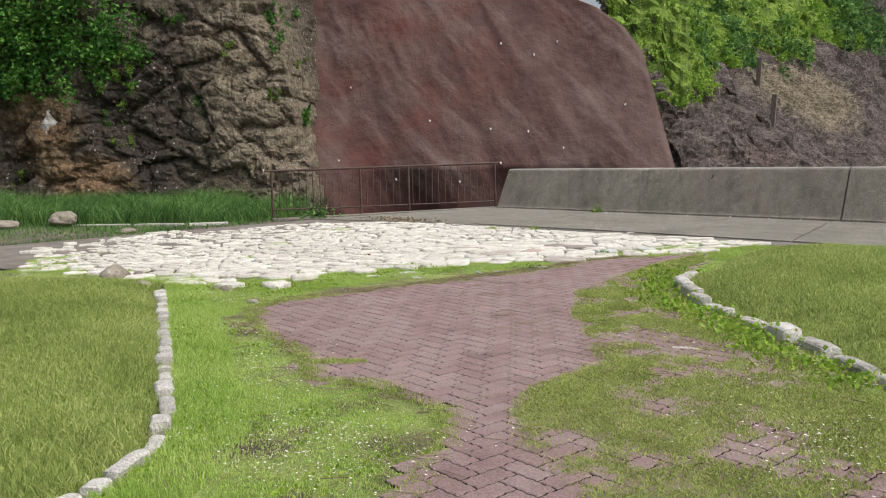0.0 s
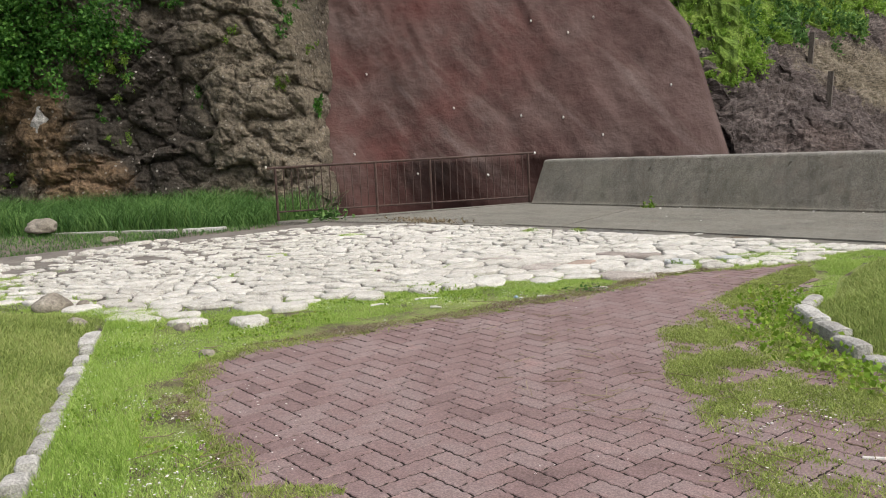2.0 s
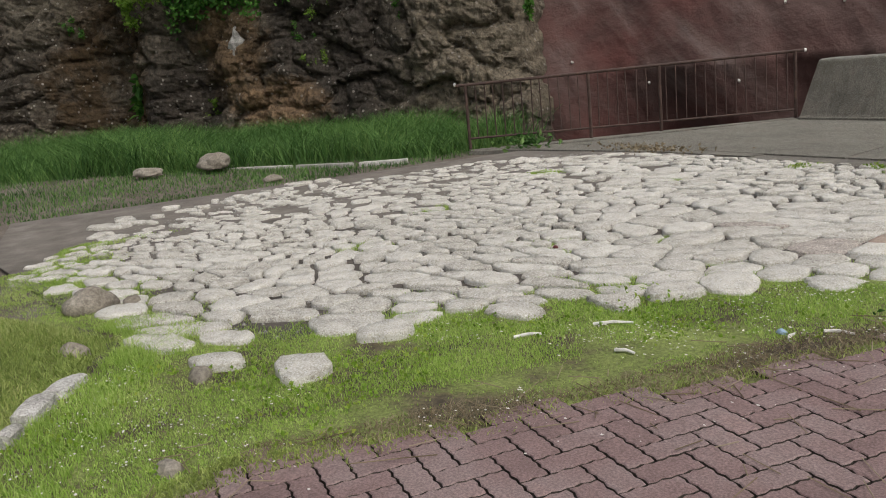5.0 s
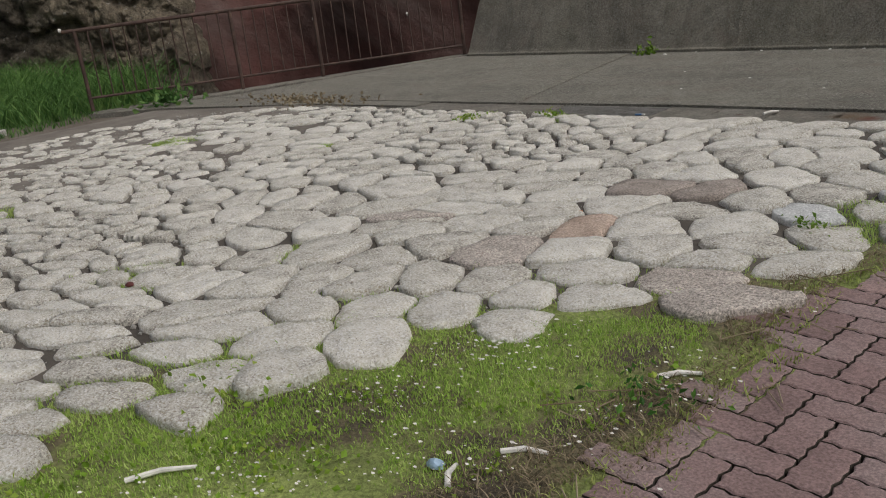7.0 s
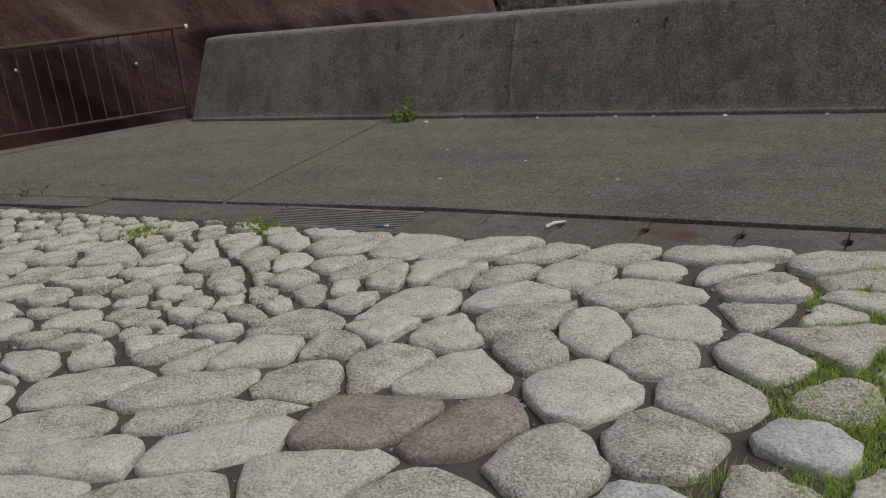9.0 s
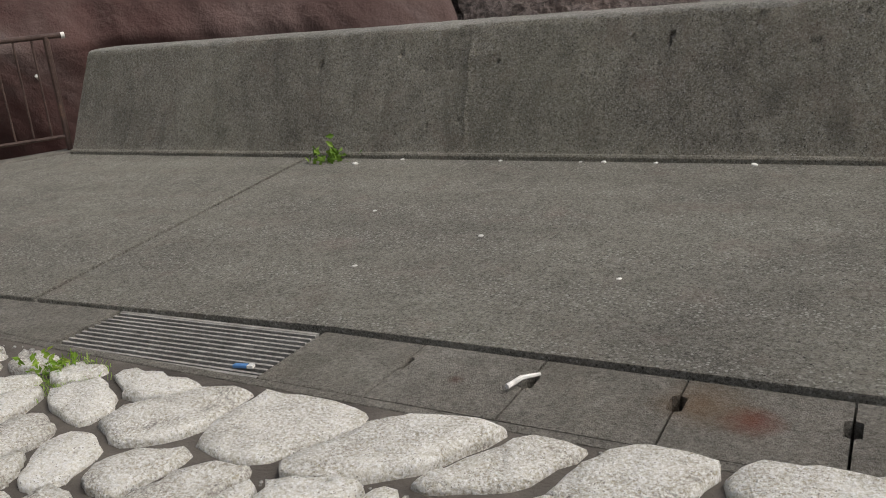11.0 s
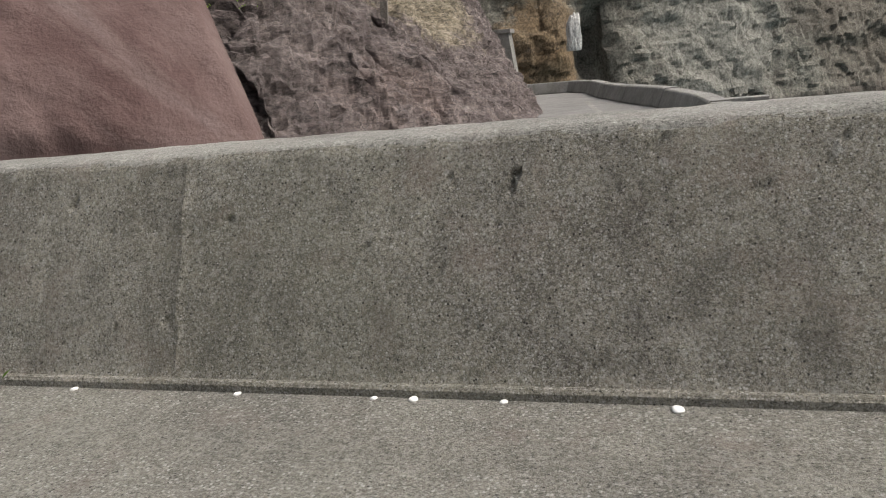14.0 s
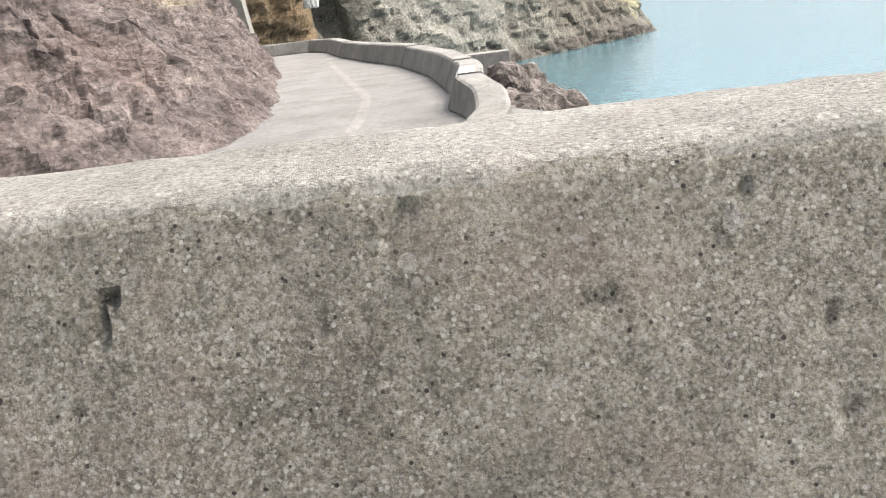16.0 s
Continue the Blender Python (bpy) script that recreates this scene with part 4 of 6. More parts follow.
M_RED = shotcrete()
nk, nz = 190, 140
uu, zz = np.meshgrid(np.linspace(0, 1, nk), np.linspace(-1.2, 8.0, nz))
rv = red_shape(uu.ravel(), zz.ravel())
ri = np.arange(nk * nz).reshape(nz, nk)
put("shotcrete_face", mesh_np("shotcrete_face", rv, np.stack([ri[:-1, :-1], ri[:-1, 1:], ri[1:, 1:], ri[1:, :-1]], -1).reshape(-1, 4)), M_RED, None,
    "red-brown sprayed concrete facing over the cliff", "retaining wall", "", "structure")
for k, z in ((0.3, 1.2), (3.0, 2.3), (0.5, 3.4), (4.8, 2.0), (5.9, 1.9), (5.1, 4.6), (6.1, 4.2), (6.8, 4.6), (6.9, 1.4), (8.7, 2.6), (2.0, 0.6), (3.9, 0.5)):
    kmax = float(np.interp(z, [-1.2, 0.83, 4.2, 5.0], [10.3, 10.03, 9.36, 8.85]))
    p = red_shape(np.array([(k + 2.2) / (kmax + 2.2)]), np.array([z]))[0]
    nrm = Vector((RD_N[0], RD_N[1], 0.35)).normalized()
    put("rock_bolt", bm_mesh("rock_bolt", tube_bm(Vector(p) - nrm * 0.03, Vector(p) + nrm * 0.07, 0.03, 8, None, 0.024)), M_BOLT, None, "pale capped rock bolt in the sprayed concrete", "bolt", "rock bolts")

SLOPE = [(-15.5, 24.6), (-12.7, 26.0), (-11.3, 28.5), (-10.75, 30.5), (-10.6, 32.5), (-11.4, 38.0), (-12.6, 44.0), (-13.9, 49.0), (-16.2, 57.0), (-18.5, 64.0), (-20.0, 70.0)]


def slope_shape(s, h):
    """h runs up the slope in metres of height above the road."""
    x, y, dx, dy, _ = along(SLOPE, s)
    cot = np.interp(y, [23, 27, 31, 36, 42, 49, 58, 70], [0.5, 0.75, 1.05, 1.25, 1.05, 0.6, 0.45, 0.4])
    p = np.stack([s * 0.3, h * 0.45, s * 0], -1)
    q = np.stack([(s - 1.3 * h) * 0.5, (h + 0.5 * s) * 1.6, s * 0], -1)
    d = 0.5 * fbm(p, 4, 81) + 0.32 * fbm(q, 4, 83, True) + 0.16 * fbm(q * 3, 3, 85, True)
    w = 0.4 * np.stack([vnoise(p * 5, 86), vnoise(p * 5, 87)], -1)
    c1, c2, r = cells(np.stack([(s - 1.1 * h) * 1.1, (h + 0.4 * s) * 2.4], -1) + w, 88)
    d += 0.16 * (r - 0.5) + 0.2 * np.clip(c2 - c1, 0, 0.35)
    c1, c2, r = cells(np.stack([(s - 1.1 * h) * 3.3, (h + 0.4 * s) * 6.5], -1) + w, 89)
    d += 0.09 * (r - 0.5)
    d += 0.3 * np.clip((h - 5) / 3, 0, 1)
    d *= np.clip(0.25 + h / 1.5, 0.25, 1)
    nx, ny = dy, -dx
    return np.stack([x - nx * (cot * h) + nx * d * 0.7, y - ny * (cot * h) + ny * d * 0.7, h - 0.95 + d * 0.55], -1)


M_SLOPE = rock_material("purplish_shale_slope", [(0.3, (0.046, 0.035, 0.032)), (0.48, (0.112, 0.091, 0.084)), (0.62, (0.172, 0.141, 0.130)), (0.8, (0.260, 0.230, 0.207))], 0.9, [
    ((-13.4, 30.5, 0.6), (1.6, 2.2, 0.9), (0.2, 0.14, 0.115), 0.35),
    ((-17.0, 42.0, 3.2), (3.0, 5.0, 2.0), (0.28, 0.24, 0.16), 0.7),
    ((-15.0, 30.0, 3.0), (2.0, 3.0, 1.0), (0.1, 0.08, 0.07), 0.6)], (0.8, 0.8, 1.9), 0.75, 2.2)
_, SLOPE_V = sheet("rock_slope", 0.0, 48.0, 0.0, 12.0, 0.09, slope_shape, M_SLOPE, "bare purplish grey rock slope with shrubs along its brow", "slope")

# ---- the road beyond the wall, its parapet, the headland and the sea ----
PARAPET = [(-7.0, 31.4), (-6.95, 33.5), (-7.5, 38.0), (-8.6, 43.0), (-10.1, 47.2), (-11.6, 52.0), (-12.9, 57.5), (-14.2, 59.8), (-17.2, 60.6), (-20.0, 61.0)]
ROAD_Z = -0.66
road = bmesh.new()
road_ring = [(-12.6, 18.9), (30, 18.9), (24, 23), (-4.2, 24.5), (-5.6, 29.5)] + [(x + 0.3, y) for x, y in PARAPET[:-3]] + [(-14.2, 60.2), (-17.2, 61.0), (-24, 61.6), (-24, 40), (-16.5, 31), (-12.6, 25.0)]
road.faces.new([road.verts.new((x, y, ROAD_Z)) for x, y in road_ring])
geom = bmesh.ops.extrude_face_region(road, geom=road.faces[:])
for v in geom["geom"]:
    if isinstance(v, bmesh.types.BMVert):
        v.co.z -= 3.6
put("road", bm_mesh("road", road), M_ROAD, None, "pale concrete coast road bending round the cliff", "road", "", "structure")
strip = bmesh.new()
sx, sy, sdx, sdy, slen = along([(-8.9, 29.0), (-8.9, 31.5), (-9.1, 35.0), (-10.2, 40.5), (-12.1, 50.0)], np.linspace(0, 21, 40))
rows = [(strip.verts.new((a - 0.1 * d, b_ + 0.1 * c, ROAD_Z + 0.006)), strip.verts.new((a + 0.1 * d, b_ - 0.1 * c, ROAD_Z + 0.006))) for a, b_, c, d in zip(sx, sy, sdx, sdy)]
for (a, b_), (c, d) in zip(rows, rows[1:]):
    strip.faces.new((a, b_, d, c))
put("road_gutter", bm_mesh("road_gutter", strip), M_PARAPET, None, "darker worn strip along the middle of the coast road", "road", "", "structure")


def parapet_piece(s0, s1, height, white=False):
    bm = bmesh.new()
    rings = []
    for s in np.linspace(s0, s1, max(2, int((s1 - s0) / 0.7) + 1)):
        x, y, dx, dy, _ = along(PARAPET, np.array([s]))
        x, y, dx, dy = x[0], y[0], dx[0], dy[0]
        rings.append([bm.verts.new((x + dy * o, y - dx * o, ROAD_Z + z)) for o, z in ((-0.36, -0.1), (-0.36, 0.06), (-0.16, height - 0.04), (-0.12, height), (0.26, height), (0.3, height - 0.04), (0.34, -3.0))])
    for a, b_ in zip(rings, rings[1:]):
        for i in range(6):
            bm.faces.new((a[i], a[i + 1], b_[i + 1], b_[i]))
    for r in (rings[0], rings[-1]):
        bm.faces.new(r)
    return bm


parapet = new("parapet")
tagged(parapet, "low concrete parapet along the outer edge of the coast road", "wall", "", "structure")
cuts = [0.0, 3.1, 6.5, 11.0, 16.0, 21.0, 26.5, 33.5]
for i, (a, b_) in enumerate(zip(cuts, cuts[1:])):
    part("parapet_block", parapet_piece(a + 0.03, b_ - 0.03, 0.58 + 0.02 * (i % 2)), M_PARAPET, parapet)
paint = bmesh.new()
x, y, dx, dy, _ = along(PARAPET, np.linspace(0.05, 1.3, 9))
rows = []
for i in range(9):
    w = 0.16 * (1 if i % 2 else 0.6)
    rows.append([paint.verts.new((x[i] + dy[i] * o, y[i] - dx[i] * o, ROAD_Z + 0.587 + (0.0 if o > -0.15 else -0.16 * (1 if i % 3 else 0.5)))) for o in (-0.19, -0.12, 0.05, w)])
for a, b_ in zip(rows, rows[1:]):
    for i in range(3):
        paint.faces.new((a[i], a[i + 1], b_[i + 1], b_[i]))
part("paint_patch", paint, M_WHITE, parapet, "chipped white paint on the parapet end")
END = [(-7.0, 31.4), (-6.72, 30.2), (-6.72, 29.0), (-7.05, 27.9), (-7.7, 27.0)]
end, rings = bmesh.new(), []
ex, ey, edx, edy, _ = along(END, np.linspace(0.02, 4.6, 14))
for x, y, dx, dy, h in zip(ex, ey, edx, edy, np.linspace(0.56, 0.1, 14)):
    rings.append([end.verts.new((x - dy * o, y + dx * o, ROAD_Z + z)) for o, z in ((-0.36, -0.1), (-0.36, 0.04), (-0.2, h - 0.03), (-0.15, h), (0.24, h), (0.3, h - 0.04), (0.34, -3.0))])
for a, b_ in zip(rings, rings[1:]):
    for i in range(6):
        end.faces.new((a[i], a[i + 1], b_[i + 1], b_[i]))
for r in (rings[0], rings[-1]):
    end.faces.new(r)
part("parapet_end", end, M_PARAPET, parapet, "curved end of the parapet sinking to the road")
part("buttress", box_bm(-6.95, 40.4, -3.2, -5.7, 41.0, -0.42, 0.03), M_PARAPET, parapet, "square concrete block behind the parapet")


def portal():
    """The gable wall of a small gallery: a slab with an arched opening and a cap."""
    th = new("tunnel_portal")
    tagged(th, "grey concrete portal slab with a dark arched opening", "portal", "", "structure")
    bm = bmesh.new()
    x0, x1, zt, y0 = -19.6, -16.95, 2.65, 59.4
    arch = [(-18.2 + 0.75 * math.cos(a), 1.1 + 0.75 * math.sin(a)) for a in np.linspace(math.pi, 0, 13)]
    ring = [(x0, ROAD_Z), (x0, zt), (x1 - 0.35, zt), (x1, ROAD_Z), (-17.45, ROAD_Z)] + arch[::-1] + [(-18.95, ROAD_Z)]
    fr = [bm.verts.new((x, y0, z)) for x, z in ring]
    bk = [bm.verts.new((x, y0 + 0.8, z)) for x, z in ring]
    bm.faces.new(fr)
    bm.faces.new(bk[::-1])
    for i in range(len(ring)):
        bm.faces.new((fr[i], fr[(i + 1) % len(ring)], bk[(i + 1) % len(ring)], bk[i]))
    part("slab", bm, M_PARAPET, th)
    part("cap", box_bm(x0, y0 - 0.12, zt, x1 - 0.2, y0 + 0.9, zt + 0.22, 0.02), M_PARAPET, th)


portal()
HEAD = [(-27, 60), (-21, 62.0), (-16, 63.5), (-12, 66), (-7, 71), (-2.5, 76.5), (3, 81), (7.0, 84.5), (8.6, 88), (7.5, 96), (2, 106)]


def head_shape(s, z):
    x, y, dx, dy, _ = along(HEAD, s)
    h = z + 3.6
    p = np.stack([s * 0.12, z * 0.16, s * 0], -1)
    d = 2.0 * fbm(p, 4, 91) + 0.9 * fbm(p * 3.2, 4, 92, True)
    w = 0.5 * np.stack([vnoise(p * 6, 93), vnoise(p * 6, 94)], -1)
    c1, c2, r = cells(np.stack([s * 0.42, z * 0.55], -1) + w, 95)
    d += 0.6 * (r - 0.5) + 0.5 * np.clip(c2 - c1, 0, 0.4)
    c1, c2, r = cells(np.stack([s * 1.3, z * 1.7], -1) + w, 96)
    d += (0.35 * (r - 0.5) + 0.3 * np.clip(c2 - c1, 0, 0.4)) * np.interp(s, [0, 28, 34, 60], [0.35, 0.4, 1.2, 1.2])
    d -= 5.0 * np.exp(-((s - 15.2) / 1.3) ** 2 - ((z - 1.0) / 2.4) ** 2)
    d += 1.0 * np.exp(-((s - 12.6) / 0.9) ** 2)
    lean = np.interp(s, [0, 30, 40, 48, 60], [0.22, 0.25, 0.3, 0.5, 0.5])
    nx, ny = dy, -dx
    return np.stack([x + nx * (d * 0.6 - lean * h), y + ny * (d * 0.6 - lean * h), z + 0.2 * fbm(p * 8, 2, 97)], -1)


hx, hy, _, _, head_len = along(HEAD, np.array([0.0]))
M_HEAD = rock_material("grey_tuff_headland", [(0.28, (0.050, 0.045, 0.036)), (0.45, (0.108, 0.099, 0.081)), (0.6, (0.158, 0.150, 0.124)), (0.8, (0.230, 0.222, 0.191))], 0.28, [
    ((-15.5, 63.5, 1.5), (3.5, 3.5, 4.5), (0.17, 0.105, 0.045), 0.75),
    ((-6.5, 72.0, 2.5), (6.0, 6.0, 6.0), (0.27, 0.265, 0.23), 0.6),
    ((3.5, 81.5, 1.5), (6.0, 6.0, 5.5), (0.11, 0.095, 0.075), 0.8),
    ((7.5, 86.0, 0.5), (2.5, 3.0, 2.5), (0.3, 0.28, 0.14), 0.6),
    ((0, 80.0, -3.6), (16.0, 12.0, 0.9), (0.06, 0.05, 0.042), 0.8)], None, 0.7, 0.6)
sheet("headland", 0.0, head_len - 1, -4.2, 16.0, 0.22, head_shape, M_HEAD, "tall grey and ochre rock headland standing in the sea", "headland")


def lump(seed, size, flat=0.7, res=3, rough=0.25):
    """A rough rounded boulder mesh of about the given size, resting on z = 0."""
    bm = bmesh.new()
    bmesh.ops.create_icosphere(bm, subdivisions=res, radius=1.0)
    v = np.array([x.co for x in bm.verts])
    d = 1 + rough * fbm(v * 1.1 + seed, 3, seed) + 0.4 * rough * fbm(v * 3 + seed, 3, seed + 3)
    for i, x in enumerate(bm.verts):
        c = x.co * d[i]
        x.co = (c.x * size[0] / 2, c.y * size[1] / 2, max(-0.55, c.z) * size[2] / 2 * (1 if c.z > 0 else flat) + size[2] * 0.25)
    return bm


# sea and far shore
def sea_material():
    m, n, l, b = material("sea_water")
    b.inputs["Base Color"].default_value = (0.07, 0.135, 0.155, 1)
    b.inputs["Roughness"].default_value = 0.08
    b.inputs["IOR"].default_value = 1.33
    broad = noise_node(n, l, 0.9, 5, 0.6, (1.0, 0.45, 1.0))
    under = bump(n, l, b, broad, 0.6, 0.18)
    bump(n, l, b, noise_node(n, l, 2.6, 4, 0.65, (1.0, 0.5, 1.0)), 0.9, 0.12, under)
    return m


sea = bmesh.new()
sea.faces.new([sea.verts.new(c) for c in ((-600, 22, -3.6), (4500, 22, -3.6), (4500, 4600, -3.6), (-600, 4600, -3.6))])
put("sea", bm_mesh("sea", sea), sea_material(), None, "green-blue rippled sea paling towards the horizon", "water", "", "structure")
# the blue of distance haze is painted into the hills' base colour
M_FAR = mottled("hazed_wooded_hill", [(0.3, (0.03, 0.055, 0.07)), (0.7, (0.06, 0.095, 0.105))], 0.01, 1.0, 0.05, 0.3, 0.0, 0.1)
far = bmesh.new()
fx = np.linspace(-900, 2600, 90)
ridge = 60 + 70 * fbm(np.stack([fx * 0.0016, fx * 0, fx * 0], -1), 5, 101) + 60 * np.exp(-((fx - 300) / 500) ** 2)
tops = [far.verts.new((x, 2900, max(8, h))) for x, h in zip(fx, ridge)]
lows = [far.verts.new((x, 2600 + 30 * math.sin(x * 0.01), -5)) for x in fx]
for i in range(len(fx) - 1):
    far.faces.new((lows[i], lows[i + 1], tops[i + 1], tops[i]))
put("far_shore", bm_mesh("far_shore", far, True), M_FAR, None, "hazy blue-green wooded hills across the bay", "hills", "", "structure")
for i in range(7):
    hx0 = 470 + i * 38 + random.uniform(-12, 12)
    h = random.uniform(5, 9)
    house = put("house", bm_mesh("house", box_bm(hx0, 2560, -5, hx0 + random.uniform(9, 18), 2572, h - 4, 0.3)), M_WHITE, None, "small white waterfront house across the bay", "house", "far houses")

# shore rocks below the road
shore = [(-5.9, 33.6, 1.3), (-5.3, 35.2, 1.5), (-6.1, 36.6, 1.2), (-5.5, 37.9, 1.2), (-6.2, 31.8, 1.0)]
for i, (x, y, s) in enumerate(shore):
    top = -0.62 - 0.35 * (x + 6.2)
    put("shore_rock", bm_mesh("shore_rock", lump(20 + i, (s * 0.9, s, s * 1.1), 1.0, 4, 0.6), False), M_SHORE, None, "brown jagged rock at the foot of the parapet", "rock", "shore rocks", m=pose(x, y, top - s * 0.75, 0, 0, 40 * i))
bank, _ = sheet("shore_bank", 0, 26, 0, 7, 0.25, lambda s, h: np.stack([-7.0 + 0.16 * h + (h * 1.15) + 0.8 * fbm(np.stack([s * 0.6, h * 0.6, s * 0], -1), 4, 111), 23.5 + s + 0 * h, -1.2 - h * 0.7 + 0.4 * fbm(np.stack([s * 0.7, h * 0.7, s * 0 + 4], -1), 4, 113, True)], -1),
                M_SLOPE, "broken rock bank between the coast road and the sea", "bank")
pale = put("pale_rock", bm_mesh("pale_rock", lump(77, (0.75, 0.7, 2.6), 1.0, 4, 0.5), False), M_KERB, None, "pale hanging rock at the mouth of the cave", "rock", m=pose(-14.4, 62.4, 1.5))

put("pale_cliff_rock", bm_mesh("pale_cliff_rock", lump(55, (0.6, 0.6, 1.0), 1.0, 3, 0.6), False), M_KERB, None, "pale angular rock jutting from the brown cliff", "rock", m=Matrix.Translation(Vector([float(v) for v in cliff_shape(np.array([7.65]), np.array([2.45]))[0]]) - Vector((0.12, -0.1, 0.35))))

# marker posts on the slope
for x, y, z, h in ((-14.95, 35.9, 1.75, 1.35), (-16.6, 38.0, 2.7, 1.2)):
    hit = SLOPE_V[np.argmin(np.hypot(SLOPE_V[:, 0] - x, SLOPE_V[:, 1] - y))]
    put("marker_post", bm_mesh("marker_post", box_bm(-0.09, -0.09, -0.4, 0.09, 0.09, h, 0.015)), M_WOOD, None, "grey weathered post standing in the rock slope", "post", "slope posts", m=pose(x, y, float(hit[2]), 0, 4, 15))


# ---- leaves and blades ----
def blades(name, roots, height, width, mat, label, category, lean=0.5, bend=True):
    """Grass: each blade two joined faces that taper and bend, all in one mesh."""
    n = len(roots)
    a = rng.uniform(0, 2 * np.pi, n)
    t = rng.uniform(0, 2 * np.pi, n)
    h = height * rng.uniform(0.55, 1.25, n)
    side = np.stack([np.cos(a), np.sin(a), np.zeros(n)], -1) * (width * rng.uniform(0.7, 1.3, n))[:, None]
    tip = np.stack([np.cos(t), np.sin(t), np.zeros(n)], -1) * (h * lean * rng.uniform(0.1, 1.2, n))[:, None]
    up = np.zeros((n, 3))
    up[:, 2] = h
    v = np.empty((n, 5, 3), np.float32)
    v[:, 0], v[:, 1] = roots - side / 2, roots + side / 2
    v[:, 2], v[:, 3] = roots + up * 0.6 + tip * 0.35 - side * 0.36, roots + up * 0.6 + tip * 0.35 + side * 0.36
    v[:, 4] = roots + up * np.where(bend, 0.95, 1.0) + tip
    base = np.arange(n)[:, None] * 5
    f = np.concatenate([base + [0, 1, 3], base + [0, 3, 2], base + [2, 3, 4]], 0)
    return put(name, mesh_np(name, v.reshape(-1, 3), f, False), mat, None, label, category, "", "stuff")


def leaf_mesh(name, centres, size, elong=1.6, droop=0.4):
    """Leaves: each a folded pointed blade of four triangles, turned at random."""
    n = len(centres)
    d = rng.normal(size=(n, 3))
    d[:, 2] -= droop
    d /= np.linalg.norm(d, axis=1)[:, None]
    q = np.cross(d, rng.normal(size=(n, 3)))
    q /= np.linalg.norm(q, axis=1)[:, None] + 1e-9
    nn = np.cross(d, q)
    s = (size * rng.uniform(0.6, 1.4, n))[:, None]
    v = np.empty((n, 4, 3), np.float32)
    v[:, 0] = centres
    v[:, 1] = centres + d * s * 0.45 + q * s * 0.5 / elong + nn * s * 0.12
    v[:, 2] = centres + d * s * 0.45 - q * s * 0.5 / elong + nn * s * 0.12
    v[:, 3] = centres + d * s
    base = np.arange(n)[:, None] * 4
    f = np.concatenate([base + [0, 1, 3], base + [0, 3, 2]], 0)
    return mesh_np(name, v.reshape(-1, 3), f, False)


def shrub(anchors, radius, count, size, mat, label, out, hang=0.0, name="shrub"):
    """A climbing shrub: leaves in many small clumps over a set of anchor points, with thin stems beneath."""
    th = new(name)
    tagged(th, label, "shrub")
    many = max(6, count // 45)
    clumps = anchors[rng.integers(0, len(anchors), many)] + rng.normal(size=(many, 3)) * radius * 0.55
    clumps += np.array(out) * rng.uniform(0.05, 0.5, (len(clumps), 1)) * radius
    pick = rng.integers(0, len(clumps), count)
    p = clumps[pick] + rng.normal(size=(count, 3)) * radius * 0.2
    p[:, 2] -= hang * rng.uniform(0, 1, count) ** 2
    put("foliage", leaf_mesh("foliage", p, size), mat, th, kind="stuff")
    bm = bmesh.new()
    for c in clumps[:: max(1, len(clumps) // 24)]:
        a = anchors[np.argmin(((anchors - c) ** 2).sum(1))]
        tube_bm(a - np.array(out) * 0.2, c, 0.014, 5, bm, 0.004)
    tagged(part("stems", bm, M_WOOD, th), kind="stuff")
    return th


def cliff_anchors(k0, k1, z0, z1, n):
    return cliff_shape(rng.uniform(k0, k1, n), rng.uniform(z0, z1, n))


def slope_anchors(s0, s1, h0, h1, n):
    return slope_shape(rng.uniform(s0, s1, n), rng.uniform(h0, h1, n))


CO, SO = (0.7, -0.6, 0.3), (0.6, -0.4, 0.6)
shrub(cliff_anchors(5.6, 9.4, 4.0, 7.5, 60), 0.75, 9000, 0.13, M_BUSH, "dense dark green shrub hanging over the cliff", CO, 0.5)
shrub(cliff_anchors(7.2, 9.4, 3.4, 5.5, 40), 0.5, 4200, 0.12, M_BUSH, "dark green creeper on the brown cliff", CO, 0.4)
shrub(cliff_anchors(4.9, 6.8, 3.6, 4.9, 40), 0.4, 1900, 0.11, M_BUSH, "sparse green creeper on the cliff", CO, 0.3)
shrub(cliff_anchors(5.0, 6.2, 3.3, 4.3, 14), 0.25, 700, 0.08, M_SHADED_LIME, "small lime green shrub on the cliff", CO, 0.1)
shrub(cliff_anchors(10.0, 11.2, 3.3, 4.8, 30), 0.3, 1800, 0.1, M_SHADED_LIME, "leafy yellow-green bush clinging to the cliff", CO, 0.15)
shrub(cliff_anchors(10.8, 11.6, 0.6, 2.0, 16), 0.25, 170, 0.3, M_BUSH, "broad-leaved green plant at the cliff foot", CO, 0.1)
shrub(cliff_anchors(0.3, 1.6, 4.8, 6.6, 24), 0.3, 700, 0.1, M_BUSH, "small green shrub in the cliff seam", CO, 0.2)
shrub(cliff_anchors(0.3, 0.55, 2.3, 2.7, 6), 0.14, 90, 0.15, M_BUSH, "small dark plant in the seam of the cliff", CO, 0.1)
